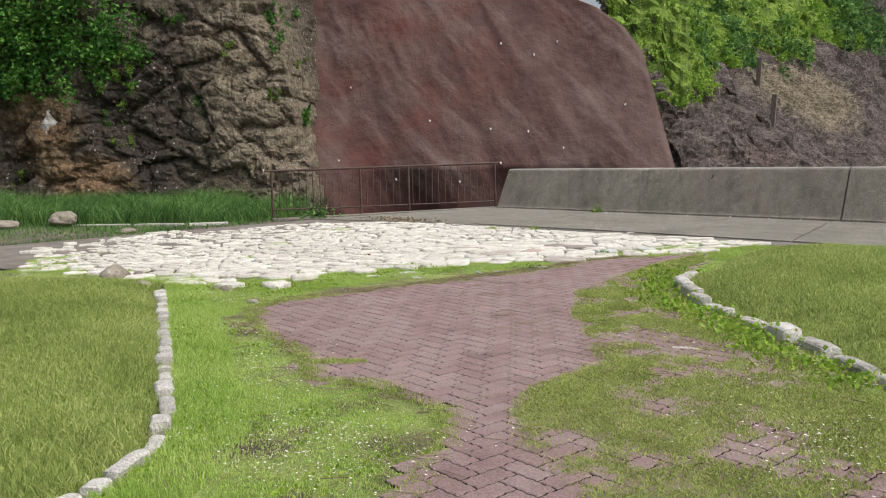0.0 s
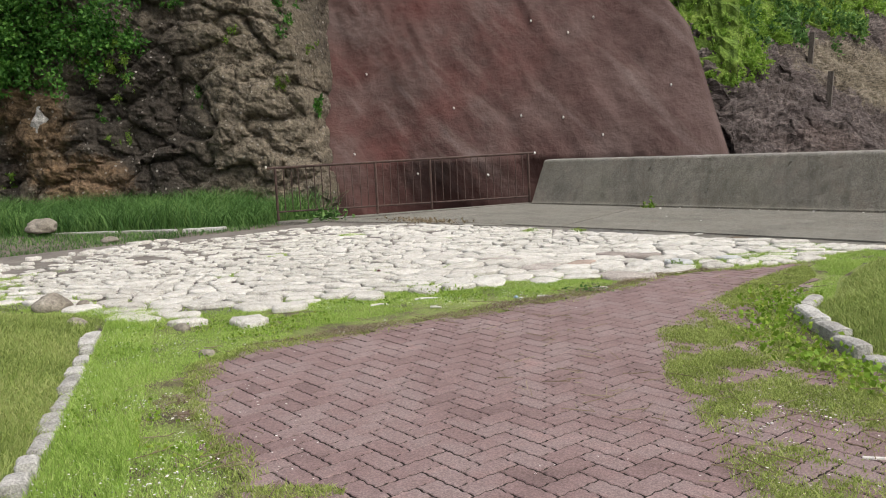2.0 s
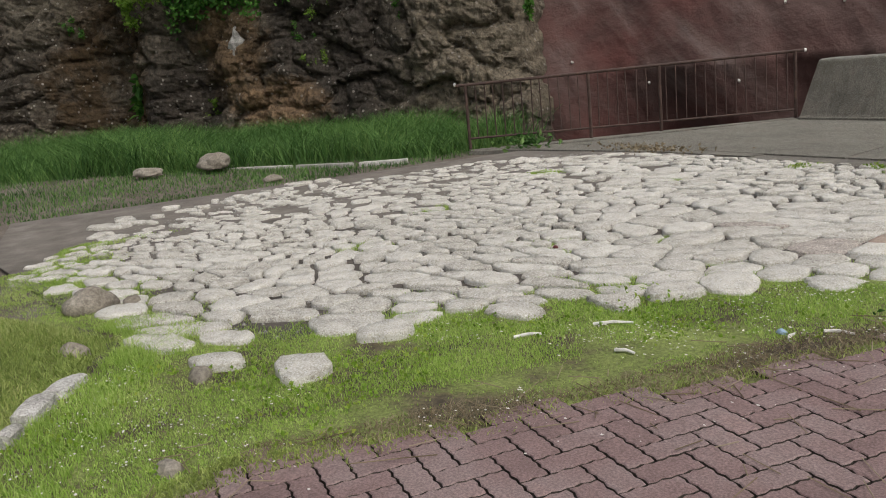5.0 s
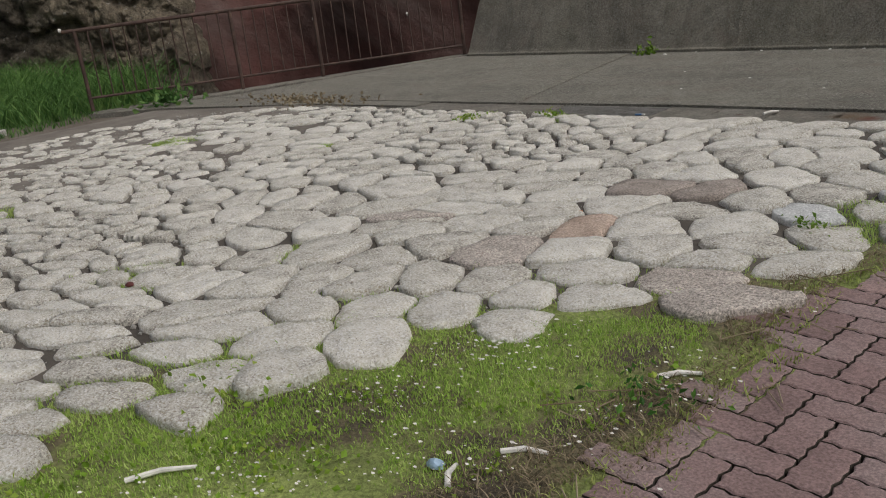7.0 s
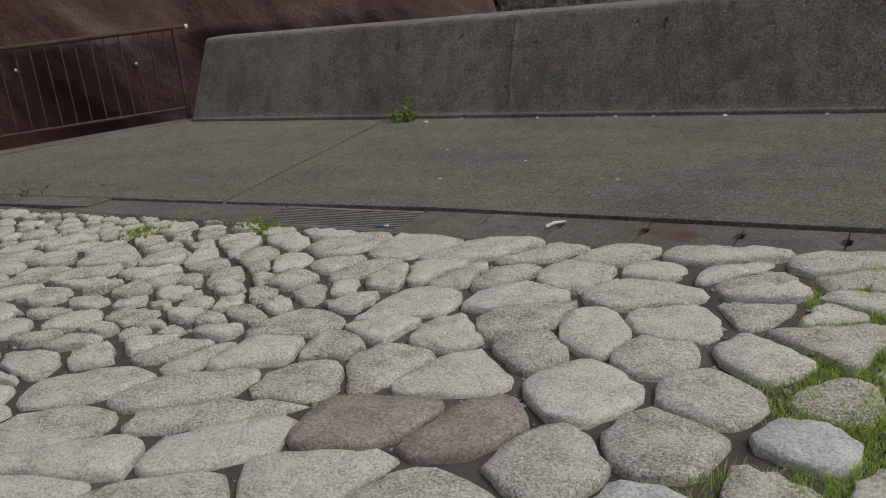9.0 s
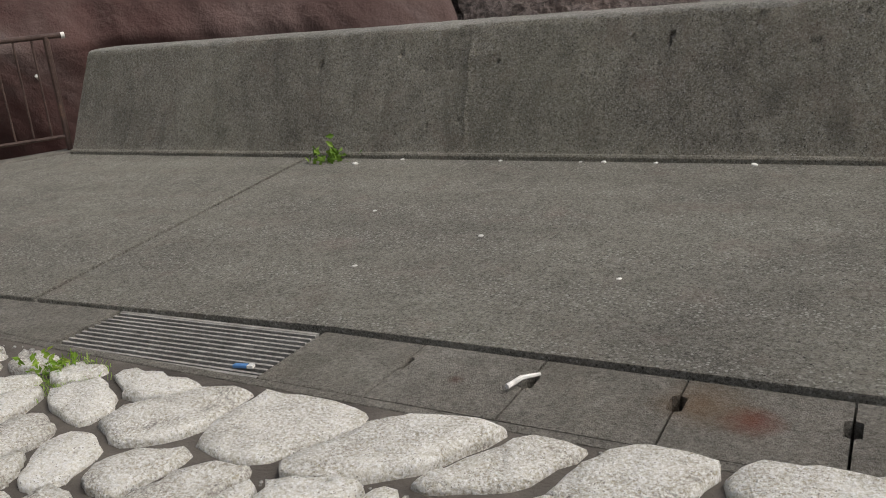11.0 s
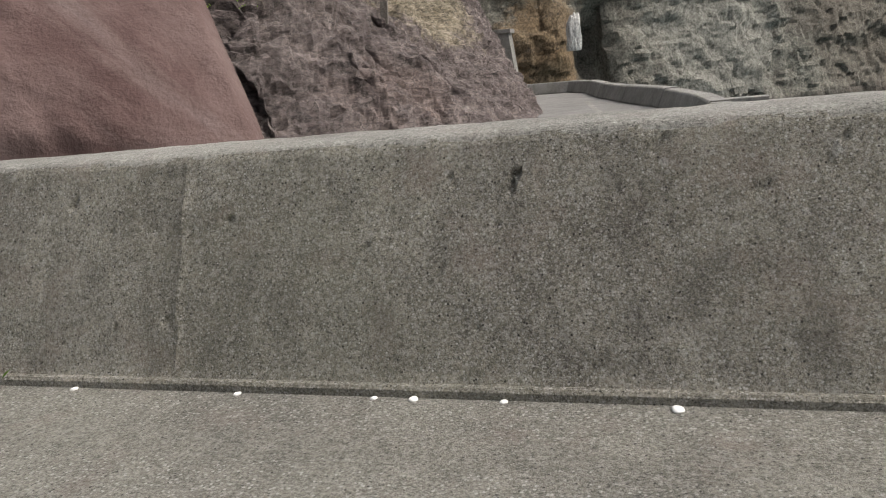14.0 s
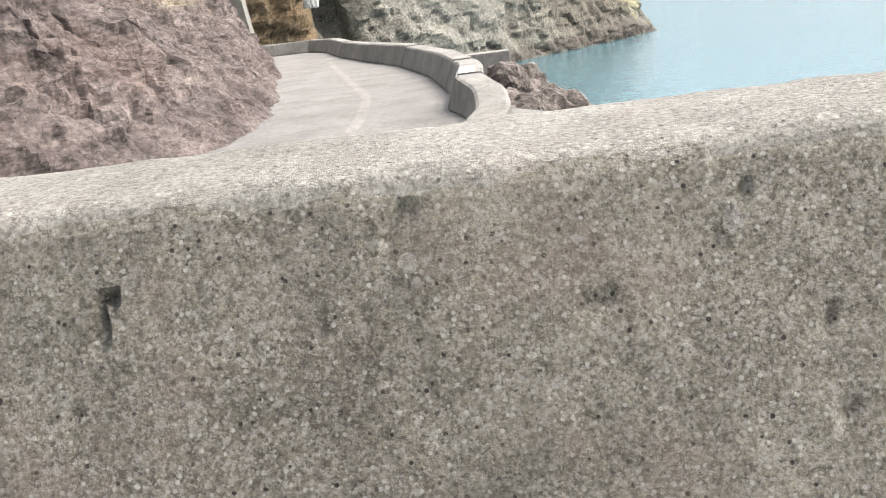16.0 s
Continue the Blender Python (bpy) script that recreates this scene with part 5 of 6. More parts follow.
for k, z, n in ((3.4, 2.9, 120), (5.6, 1.9, 90), (4.0, 5.3, 160), (2.5, 4.6, 110), (1.2, 3.3, 90), (8.9, 0.9, 90), (6.0, 2.6, 100), (0.6, 4.2, 90), (12.8, 3.4, 160), (13.5, 5.6, 260)):
    shrub(cliff_anchors(k - 0.25, k + 0.25, z - 0.2, z + 0.2, 5), 0.16, n * 2, 0.06, M_SHADED_LIME if n % 20 else M_BUSH, "tuft of small green leaves in a cliff crack", CO, 0.1, "cliff_tuft")
shrub(cliff_anchors(9.0, 20.0, 6.0, 10.0, 120), 0.9, 9000, 0.16, M_BUSH, "dense dark green shrub along the cliff brow", CO, 0.6)
# brow of the rock slope
def brow(s0, s1, deep, n):
    """Places on the slope from the ragged lower edge of its green cover upwards."""
    s = rng.uniform(s0, s1, n)
    h = np.interp(s, [0, 1.5, 2.5, 4, 6.5, 15.5, 23, 30, 42], [5.6, 5.2, 3.5, 3.6, 4.2, 5.6, 6.4, 7.3, 8.6]) + 0.5 * vnoise(np.stack([s * 0.9, s * 0, s * 0], -1), 29) + deep * rng.uniform(0, 1, n) ** 1.3
    return slope_shape(s, np.minimum(h, 11.8))


def brow_mat(s, u):
    h0 = np.interp(s, [0, 1.5, 2.5, 4, 6.5, 15.5, 23, 30, 42], [5.8, 5.4, 3.8, 3.9, 4.5, 5.9, 6.7, 7.6, 8.9]) + 0.5 * vnoise(np.stack([s * 0.9, s * 0, s * 0], -1), 29) + 0.35 * vnoise(np.stack([s * 3.1, s * 0, s * 0], -1), 30)
    h = h0 + (11.9 - h0) * u / 6
    return slope_shape(s, h) + np.array(SO) * (0.1 * np.clip(u * 6, -1, 1) + 0.06 * fbm(np.stack([s * 3, h * 3, s * 0], -1), 3, 35))[:, None]


M_MAT = mottled("green_creeper_mat", [(0.3, (0.05, 0.09, 0.014)), (0.5, (0.13, 0.21, 0.03)), (0.72, (0.26, 0.35, 0.07))], 1.8, 0.9, 14, 0.6, 0.9, 0.05)
sheet("brow_creeper", 0.2, 42.0, 0.0, 6.0, 0.12, brow_mat, M_MAT, "dense lime green creeper matting the brow of the slope", "creeper")
shrub(brow(0.3, 7.0, 4.5, 900), 0.16, 32000, 0.09, M_LIME, "lime green shrub over the brow of the slope", SO, 0.2)
shrub(brow(5.5, 10.5, 4.0, 700), 0.18, 18000, 0.1, M_LIME, "bright green shrub over the brow of the slope", SO, 0.3)
shrub(brow(8.5, 13.0, 4.0, 300), 0.35, 9000, 0.16, M_TALL, "green reedy clump hanging over the slope", SO, 0.6)
shrub(brow(9.5, 17.0, 4.0, 700), 0.2, 18000, 0.12, M_LIME, "lime green creeper matting the upper slope", SO, 0.3)
shrub(brow(15.5, 25.0, 4.0, 800), 0.22, 20000, 0.14, M_LIME, "lime green creeper matting the upper slope", SO, 0.3)
shrub(brow(13.0, 25.0, 4.5, 120), 0.6, 7000, 0.2, M_TALL, "green bushes along the brow of the slope", SO, 0.6)
shrub(brow(24.0, 34.0, 4.0, 600), 0.3, 12000, 0.17, M_LIME, "lime green creeper matting the far brow", SO, 0.3)
shrub(brow(28.0, 42.0, 3.0, 90), 1.0, 6000, 0.26, M_TALL, "green bushes along the brow of the slope", SO, 0.6)


def scatter(x0, y0, x1, y1, density):
    n = int((x1 - x0) * (y1 - y0) * density)
    return rng.uniform(x0, x1, n), rng.uniform(y0, y1, n)


def n2(x, y, s, seed):
    return vnoise(np.stack([x * s, y * s, x * 0], -1), seed)


# raised lawns
x, y = scatter(-14, 0.5, -2.6, 8.1, 6000)
d = np.hypot(x + 4, y - 6)
keep = inside(LAWN_WEST, x, y) & (rng.uniform(size=len(x)) < np.clip(1.4 - d / 8, 0.25, 1)) & (x + 8.0 + (y - 4) * 0.0 < 5.5)
x, y = x[keep], y[keep]
z = GROUND_Z + lawn_height(LAWN_WEST, x, y, 0.15)
blades("lawn_grass_west", np.stack([x, y, z], -1), 0.042 + 0.02 * n2(x, y, 0.9, 5), 0.0066, M_GRASS, "rough yellowish green grass on the raised lawn", "grass", 1.2)
x, y = scatter(-4.9, 6.0, 4.0, 14.95, 5600)
d = np.hypot(x + 3, y - 10)
keep = inside(LAWN_EAST, x, y) & (rng.uniform(size=len(x)) < np.clip(1.35 - d / 7, 0.25, 1))
x, y = x[keep], y[keep]
z = GROUND_Z + lawn_height(LAWN_EAST, x, y, 0.2)
blades("lawn_grass_east", np.stack([x, y, z], -1), 0.045 + 0.02 * n2(x, y, 0.9, 6), 0.0066, M_GRASS, "rough yellowish green grass on the mounded lawn", "grass", 1.2)

# the turf floor beside the pavers
vx, vy = np.meshgrid(np.arange(-11.6, 1.2, 0.1), np.arange(4.4, 14.9, 0.1))
x, y = vx.ravel(), vy.ravel()
wob = 0.12 * n2(x, y, 2.3, 7) + 0.1 * n2(x, y, 6.1, 8)
in_pavers, pave_gap = inside(PAVE, x, y), edge_distance(PAVE, x, y)
floor_ok = ((~in_pavers) | (pave_gap < 0.12)) & ((~inside(STONES, x + wob, y + wob)) | (edge_distance(STONES, x, y) < 0.1)) & (~inside(LAWN_WEST, x, y)) & (~inside(LAWN_EAST, x, y)) & (x > -9.6)
vi = np.arange(len(x)).reshape(vx.shape)
vf = np.stack([vi[:-1, :-1], vi[:-1, 1:], vi[1:, 1:], vi[1:, :-1]], -1).reshape(-1, 4)
vf = vf[floor_ok[vf].any(1)]
put("verge", mesh_np("verge", np.stack([x, y, np.where(in_pavers, -0.02, -0.026 + 0.01 * np.exp(-pave_gap / 0.15)) + 0.005 * n2(x, y, 4, 25) + 0.006 * n2(x, y, 11, 26)], -1), vf), M_VERGE, None, "thin mossy turf floor beside the pavers", "lawn", "", "structure")

# turf that creeps over the paving, and the strip between pavers and setts
x, y = scatter(-12.5, 4.4, 1.2, 15.1, 15000)
in_pave, in_st = inside(PAVE, x, y), inside(STONES, x, y)
lawns = inside(LAWN_WEST, x, y) | inside(LAWN_EAST, x, y)
d_pave, d_st = edge_distance(PAVE, x, y), edge_distance(STONES, x, y)
ragged = 0.5 * n2(x, y, 2.3, 7) + 0.35 * n2(x, y, 6.1, 8) + 0.2 * n2(x, y, 15, 9)
strip = (~in_pave) & (~in_st) & (~lawns) & (x > -11.4) & (y < 14.9)
chance = np.where(strip, np.clip(np.where((y > 8.6) & (x > -8), 0.6, 0.9) + 1.5 * ragged + 0.6 * n2(x, y, 1.7, 41), np.where(y > 8.6, 0.05, 0.5), 1), 0.0)
chance = np.where(strip & (y > 8.8) & (x > -7.2) & (d_pave < 0.1 + 0.12 * ragged), 0.06, chance)
chance = np.where(strip & (x < -9.2), 0.35 + 0.6 * ragged, chance)
chance = np.where(in_pave, np.where(y > 8.8, 0.2, 0.55) * np.clip(1 - d_pave / (0.16 + 0.14 * ragged), 0, 1), chance)
# the eastern overgrown part of the paving
px, py = np.array(CLEAR_EAST).T
east = x > np.interp(y, py[::-1], px[::-1])
d_e = edge_distance(CLEAR_EAST, x, y, False)
cover_e = np.clip(0.68 + 2.2 * (ragged + 0.25 * n2(x, y, 1.2, 24)) + 0.45 * np.clip(d_e, 0, 1.4), 0.05, 1) * np.clip(d_e / 0.1, 0, 1)
chance = np.where(in_pave & east, np.maximum(chance, cover_e * 0.9), chance)
# tufts in the paving and among the setts
tuft = ((x + 4.16) / 0.27) ** 2 + ((y - 7.19 - 0.88 * (x + 4.16)) / 0.07) ** 2 < 0.9 + 2.5 * ragged
chance = np.where(in_pave & tuft, 0.8, chance)
chance = np.where(in_st, np.clip(1 - d_st / (0.6 + 0.5 * ragged), 0, 1) * np.where(y > 11.6, 0.25, 0.85) * (y < 13.2), chance)
east_st = in_st & (x > -6.12 + 0.25 * ragged) & (y > 13.1)
chance = np.where(east_st, np.clip(0.8 + ragged, 0, 1) * 0.8, chance)
spots = np.zeros(len(x))
for sx0, sy0, r in ((-8.75, 11.0, 0.24), (-9.9, 10.0, 0.2), (-11.0, 11.2, 0.22), (-8.2, 11.7, 0.14), (-9.0, 14.95, 0.15), (-9.9, 14.9, 0.16), (-12.3, 13.2, 0.25), (-5.95, 13.1, 0.3), (-6.3, 12.6, 0.16), (-13.4, 12.0, 0.2), (-10.4, 13.5, 0.13)):
    spots = np.maximum(spots, np.clip(1.2 - np.hypot(x - sx0, y - sy0) / r + 0.6 * ragged, 0, 1))
chance = np.maximum(chance, spots * 0.7)
keep = rng.uniform(size=len(x)) < chance
x, y, ragged = x[keep], y[keep], ragged[keep]
tall = np.where((x > -6.3) & (y > 12.9), 0.006, 0.0) + np.where(edge_distance(KERB_WEST, x, y, False) < 0.4, 0.045, 0.015) + np.where(inside(STONES, x, y), 0.008, 0.0)
on_pave = inside(PAVE, x, y)
root = np.stack([x, y, np.where(on_pave, -0.016, np.where(inside(STONES, x, y), -0.03, -0.024))], -1)
off = ~on_pave
blades("turf_verge", root[off], (tall * (1 + 0.5 * ragged))[off], 0.0042, M_MOSSY, "bright green low turf beside the pavers", "grass", 0.9)
twice = np.concatenate([root[on_pave], root[on_pave] + rng.normal(size=(on_pave.sum(), 3)) * np.array([0.012, 0.012, 0.0])])
blades("turf_over_paving", twice, 0.022, 0.0052, M_OLIVE, "olive mat of low turf creeping over the pavers", "grass", 1.3)

# dead matted runners where the turf ends at the pavers, and leafy weeds in the turf
x, y = scatter(-7.2, 6.4, -1.8, 12.9, 7500)
px, py = np.array(CLEAR_EAST).T
west_side = x < np.interp(y, py[::-1], px[::-1])
d_edge = edge_distance(PAVE, x, y)
keep = west_side & (d_edge < np.where(inside(PAVE, x, y), 0.06, 0.14) + 0.09 * n2(x, y, 3.1, 43)) & (n2(x, y, 1.4, 44) + 0.4 * n2(x, y, 9, 45) > np.where(y > 8.3, -0.3, 0.3))
x, y = x[keep], y[keep]
blades("dead_turf_edge", np.stack([x, y, np.full(len(x), -0.014)], -1), 0.022, 0.0035, M_DRY, "brown dead runners matted along the edge of the pavers", "grass", 2.6)
x, y = scatter(-8.2, 5.0, -2.4, 12.2, 900)
keep = (~inside(PAVE, x, y)) & (~inside(STONES, x, y)) & (~inside(LAWN_WEST, x, y)) & (~inside(LAWN_EAST, x, y)) & (n2(x, y, 2.1, 46) + 0.5 * n2(x, y, 7, 47) > 0.28)
x, y = x[keep], y[keep]
put("clover_patch", leaf_mesh("clover_patch", np.stack([x, y, rng.uniform(-0.02, 0.002, len(x))], -1), 0.02, 1.15, -0.6), M_WEED, None, "low round-leaved clover patches in the turf", "weed", "", "stuff")

# short grass and reeds towards the cliff
x, y = scatter(-24, 1.0, -11.5, 15.0, 430)
foot = -15.3 - 0.16 * (y - 9) ** 2 * 0.08 + 0.9 * n2(x, y, 0.5, 12)
keep = (x < foot - 0.2) | ((y < 7.6) & (x < -11.6 + 0.5 * n2(x, y, 1.5, 14)) & (y < 6.9 + 0.4 * n2(x, y, 1.2, 13)))
x, y = x[keep], y[keep]
zg = GROUND_Z + 0.25 * np.clip((-15.5 - x) / 6, 0, 1) * np.clip((14 - y) / 8, 0, 1)
blades("short_grass_west", np.stack([x, y, zg - 0.01], -1), 0.08 + 0.03 * n2(x, y, 1, 15), 0.012, M_TALL, "short green grass towards the cliff", "grass", 0.8)
x, y = scatter(-27, -4, -15.5, 17.5, 420)
line = np.interp(y, [-4, 2, 8.2, 9.7, 11.8, 13.5, 14.6, 18], [-21.5, -21.0, -19.7, -18.9, -17.5, -16.3, -16.0, -15.8])
to_cliff = (x - CL_A[0]) * CL_N[0] + (y - CL_A[1]) * CL_N[1]
keep = (x < line + 0.3 * n2(x, y, 1.7, 16)) & (to_cliff > 0.2) & (y < 15.4 + 0.4 * n2(x, y, 1.5, 18)) & ((y < 13.9) | (x < -16.1 + 0.67 * (y - 14.06) - 0.15))
x, y = x[keep], y[keep]
zg = GROUND_Z + 0.25 * np.clip((-15.5 - x) / 6, 0, 1) * np.clip((14 - y) / 8, 0, 1)
blades("tall_grass", np.stack([x, y, zg - 0.02], -1), 0.5 + 0.25 * n2(x, y, 0.8, 17), 0.018, M_TALL, "tall lush reed grass along the foot of the cliff", "grass", 1.3)

# the pale edging that shows in the grass, boulders
for a, b_ in (((-18.6, 10.55), (-17.5, 11.4)), ((-17.4, 11.48), (-16.5, 12.15)), ((-16.42, 12.25), (-15.95, 12.9))):
    L = math.dist(a, b_)
    put("edging_block", bm_mesh("edging_block", box_bm(0, -0.06, -0.3, L, 0.06, 0.0, 0.02)), M_KERB, None, "long pale concrete edging block half hidden in grass", "kerb", "edging blocks", m=pose(a[0], a[1], 0, 0, 0, math.degrees(math.atan2(b_[1] - a[1], b_[0] - a[0]))))
for i, (x, y, s, h) in enumerate(((-18.2, 10.25, 0.8, 0.36), (-18.4, 9.2, 0.55, 0.22), (-9.5, 7.9, 0.36, 0.24), (-9.45, 8.15, 0.17, 0.13), (-6.6, 8.03, 0.14, 0.11), (-15.9, 10.7, 0.3, 0.13), (-20.7, 8.4, 0.5, 0.25), (-7.6, 8.3, 0.18, 0.1), (-8.4, 7.75, 0.22, 0.14))):
    put("boulder", bm_mesh("boulder", lump(40 + i, (s, s * 0.7, h), 0.7, 4 if s > 0.4 else 3, 0.35), True), M_BOULDER, None, "rough tan boulder lying in the grass" if s > 0.3 else "small pale stone lying on the ground", "boulder", "boulders", m=pose(x, y, GROUND_Z + 0.02 + (0.1 if x < -16 else 0), 0, 0, 50 * i))


# ---- kerb stones ----
def kerb_row(line, s0, s1, out, lo, hi, group, label):
    s = s0
    while s < s1:
        L = random.uniform(lo, hi)
        x, y, dx, dy, _ = along(line, np.array([s + L / 2]))
        w, h = random.uniform(0.085, 0.14) * (0.85 if out < 0 else 1.0), random.uniform(0.11, 0.16) if out < 0 else random.uniform(0.14, 0.19)
        bm = box_bm(-L / 2 + 0.012, -0.02, -0.12, L / 2 - 0.012, w, h - 0.06, 0.0)
        bmesh.ops.subdivide_edges(bm, edges=bm.edges[:], cuts=5, use_grid_fill=True)
        v = np.array([q.co for q in bm.verts])
        k = 1.0 * fbm(v * 6 + s * 7, 3, 121)
        mid, half = np.array([0, w / 2 - 0.01, h / 2 - 0.09]), np.array([L / 2, w / 2, h / 2 + 0.03])
        r = (v - mid) / half
        round_off = 1 - 0.075 * np.clip((np.abs(r) ** 4).sum(1) - 1, 0, 2)
        for q, p, rr, kk in zip(bm.verts, v, round_off, k):
            q.co = mid + (p - mid) * rr * (1 + 0.15 * kk)
        ang = math.degrees(math.atan2(dy[0], dx[0])) + random.uniform(-7, 7)
        put("kerb_stone", bm_mesh("kerb_stone", bm, False), M_KERB, None, label, "kerb", group, m=pose(float(x[0]), float(y[0]), -0.05, random.uniform(-3, 3), random.uniform(-3, 3), ang) @ (Matrix.Identity(4) if out > 0 else pose(0, 0, 0, 0, 0, 180)))
        s += L + (random.uniform(0.02, 0.1) if out < 0 else random.uniform(0.01, 0.09))


kerb_row(KERB_WEST, 0.6, 7.6, -1, 0.13, 0.34, "west kerb", "rough grey granite kerb stone edging the lawn")
kerb_row(KERB_EAST, 0.3, 6.6, 1, 0.3, 0.5, "east kerb", "rough grey granite kerb stone edging the mounded lawn")

# weeds along the east kerb and by the seawall
for i in range(26):
    s = 0.2 + i * 0.17
    x, y, dx, dy, _ = along(KERB_EAST, np.array([s]))
    c = np.array([x[0] + dy[0] * 0 - 0.0, y[0], -0.02]) + np.array([-dy[0], dx[0], 0]) * -random.uniform(0.1, 0.36)
    n = random.randint(40, 150)
    p = c + rng.normal(size=(n, 3)) * np.array([0.12, 0.12, 0.03]) + np.array([0, 0, 0.025])
    p[:, 2] = np.maximum(p[:, 2], -0.03)
    put("weed_clump", leaf_mesh("weed_clump", p, 0.034, 1.15, -0.2), M_WEED, None, "low leafy yellow-green weed beside the kerb", "weed", "", "stuff")
for x, y, n, r, mat, size, lab in ((-10.07, 18.09, 80, 0.07, M_SHADED_LIME, 0.07, "small green dandelion plant at the foot of the seawall"), (-6.0, 11.35, 90, 0.1, M_BUSH, 0.028, "small leafy weed in the turf beside the pavers"),
                                   (-6.9, 10.45, 90, 0.13, M_WEED, 0.028, "yellowing leafy weed in the turf"), (-7.2, 10.7, 70, 0.12, M_WEED, 0.028, "yellowing leafy weed in the turf"), (-1.6, 11.6, 200, 0.17, M_DRY, 0.09, "dry brown seedy plant standing in the lawn"),
                                   (-15.2, 14.7, 160, 0.2, M_TALL, 0.1, "green tuft beside the railing foot"), (-9.84, 14.72, 110, 0.07, M_WEED, 0.029, "green tuft between the setts beside the drain"),
                                   (-9.1, 14.97, 80, 0.05, M_WEED, 0.029, "green tuft between the setts beside the drain"), (-6.2, 12.98, 60, 0.05, M_SHADED_LIME, 0.029, "narrow-leaved green weed between two setts")):
    p = np.array([x, y, 0.06]) + rng.normal(size=(n, 3)) * np.array([r, r * 0.8, 0.06])
    if size < 0.03:
        p[:, 2] = -0.02 + 0.3 * p[:, 2]
    if mat is M_DRY:
        p[:, 2] += 0.2
    p[:, 2] = np.maximum(p[:, 2], -0.04 if size < 0.03 else 0.0)
    put("weed_clump", leaf_mesh("weed_clump", p, size, 1.8, -0.5), mat, None, lab, "weed", "", "stuff")

# dry leaf litter blown into the corner of the apron
p = np.array([-12.9, 15.25, 0.0]) + rng.normal(size=(420, 3)) * np.array([0.5, 0.16, 0.0])
p[:, 2] = rng.uniform(-0.018, 0.006, len(p))
put("leaf_litter", leaf_mesh("leaf_litter", p, 0.05, 1.7, 0.0), M_DRY, None, "dry brown leaves and twigs blown against the apron", "litter", "", "stuff")

# shell grit, stems and litter
x, y = scatter(-9, 5.2, 0.5, 12.5, 420)
keep = (~inside(STONES, x, y)) & (~inside(LAWN_WEST, x, y)) & (~inside(LAWN_EAST, x, y)) & ((~inside(PAVE, x, y)) | (edge_distance(PAVE, x, y) < 0.5) | (x > -3.6)) & (n2(x, y, 1.3, 19) + 0.5 * n2(x, y, 5, 20) > 0.2) & ((~inside(PAVE, x, y)) | (rng.uniform(size=len(x)) < 0.16))
x, y = x[keep], y[keep]
for cx, cy, many, wide in ((-6.63, 10.24, 130, 0.16), (-6.6, 11.39, 150, 0.14), (-6.83, 10.02, 60, 0.1), (-6.66, 10.88, 50, 0.08), (-7.27, 9.55, 60, 0.14), (-5.99, 11.49, 40, 0.1), (-3.0, 6.38, 170, 0.22), (-2.53, 6.07, 130, 0.2), (-1.16, 7.71, 170, 0.24), (-4.67, 6.79, 90, 0.2), (-3.11, 9.26, 110, 0.2), (-5.9, 7.1, 90, 0.18)):
    x, y = np.r_[x, cx + wide * rng.normal(size=many)], np.r_[y, cy + wide * rng.normal(size=many)]
n = len(x)
ang, r = rng.uniform(0, 6.28, n), rng.uniform(0.0025, 0.007, n) * rng.uniform(0.6, 1.6, n)
lift = 0.016 * rng.uniform(size=n)
v = np.empty((n, 5, 3))
for i in range(5):
    v[:, i, 0] = x + r * np.cos(ang + i * 1.257)
    v[:, i, 1] = y + r * 0.7 * np.sin(ang + i * 1.257)
    v[:, i, 2] = -0.006 + lift + 0.003 * rng.uniform(size=n)
put("shell_grit", mesh_np("shell_grit", v.reshape(-1, 3), np.arange(n * 5).reshape(n, 5), False), M_SHELL, None, "white shell fragments strewn over the turf", "shells", "", "stuff")
x, y = scatter(-8, 5.2, 0.0, 12.9, 30)
near = (~inside(STONES, x, y)) & (~inside(LAWN_WEST, x, y)) & (~inside(LAWN_EAST, x, y)) & ((edge_distance(PAVE, x, y) < 0.28) | (inside(PAVE, x, y) & (n2(x, y, 1.1, 22) > 0.35)))
bm = bmesh.new()
for a, b_ in zip(x[near], y[near]):
    t, L = random.uniform(0, 6.28), random.uniform(0.05, 0.2)
    tube_bm((a, b_, 0.0), (a + L * math.cos(t), b_ + L * math.sin(t), random.uniform(-0.005, 0.02)), 0.0022, 4, bm)
put("dry_stems", bm_mesh("dry_stems", bm), M_DRY, None, "dry straw stems lying along the edge of the pavers", "straw", "", "stuff")
for x, y, t, L in ((-6.91, 10.24, 55, 0.2), (-6.54, 10.03, 25, 0.1), (-6.21, 10.71, 120, 0.1), (-6.12, 10.9, 30, 0.13), (-7.03, 9.82, 70, 0.16), (-7.43, 15.4, 60, 0.13), (-2.6, 9.0, 20, 0.2), (-5.99, 11.5, 40, 0.14)):
    bm = tube_bm((-L / 2, 0, 0.008), (0, 0.012, 0.012), 0.009, 7)
    tube_bm((0, 0.012, 0.012), (L / 2, 0, 0.008), 0.0085, 7, bm, 0.006)
    put("driftwood_stick", bm_mesh("driftwood_stick", bm), M_SHELL, None, "bleached driftwood stick lying on the ground", "stick", "driftwood", m=pose(x, y, -0.02, 0, 0, t))
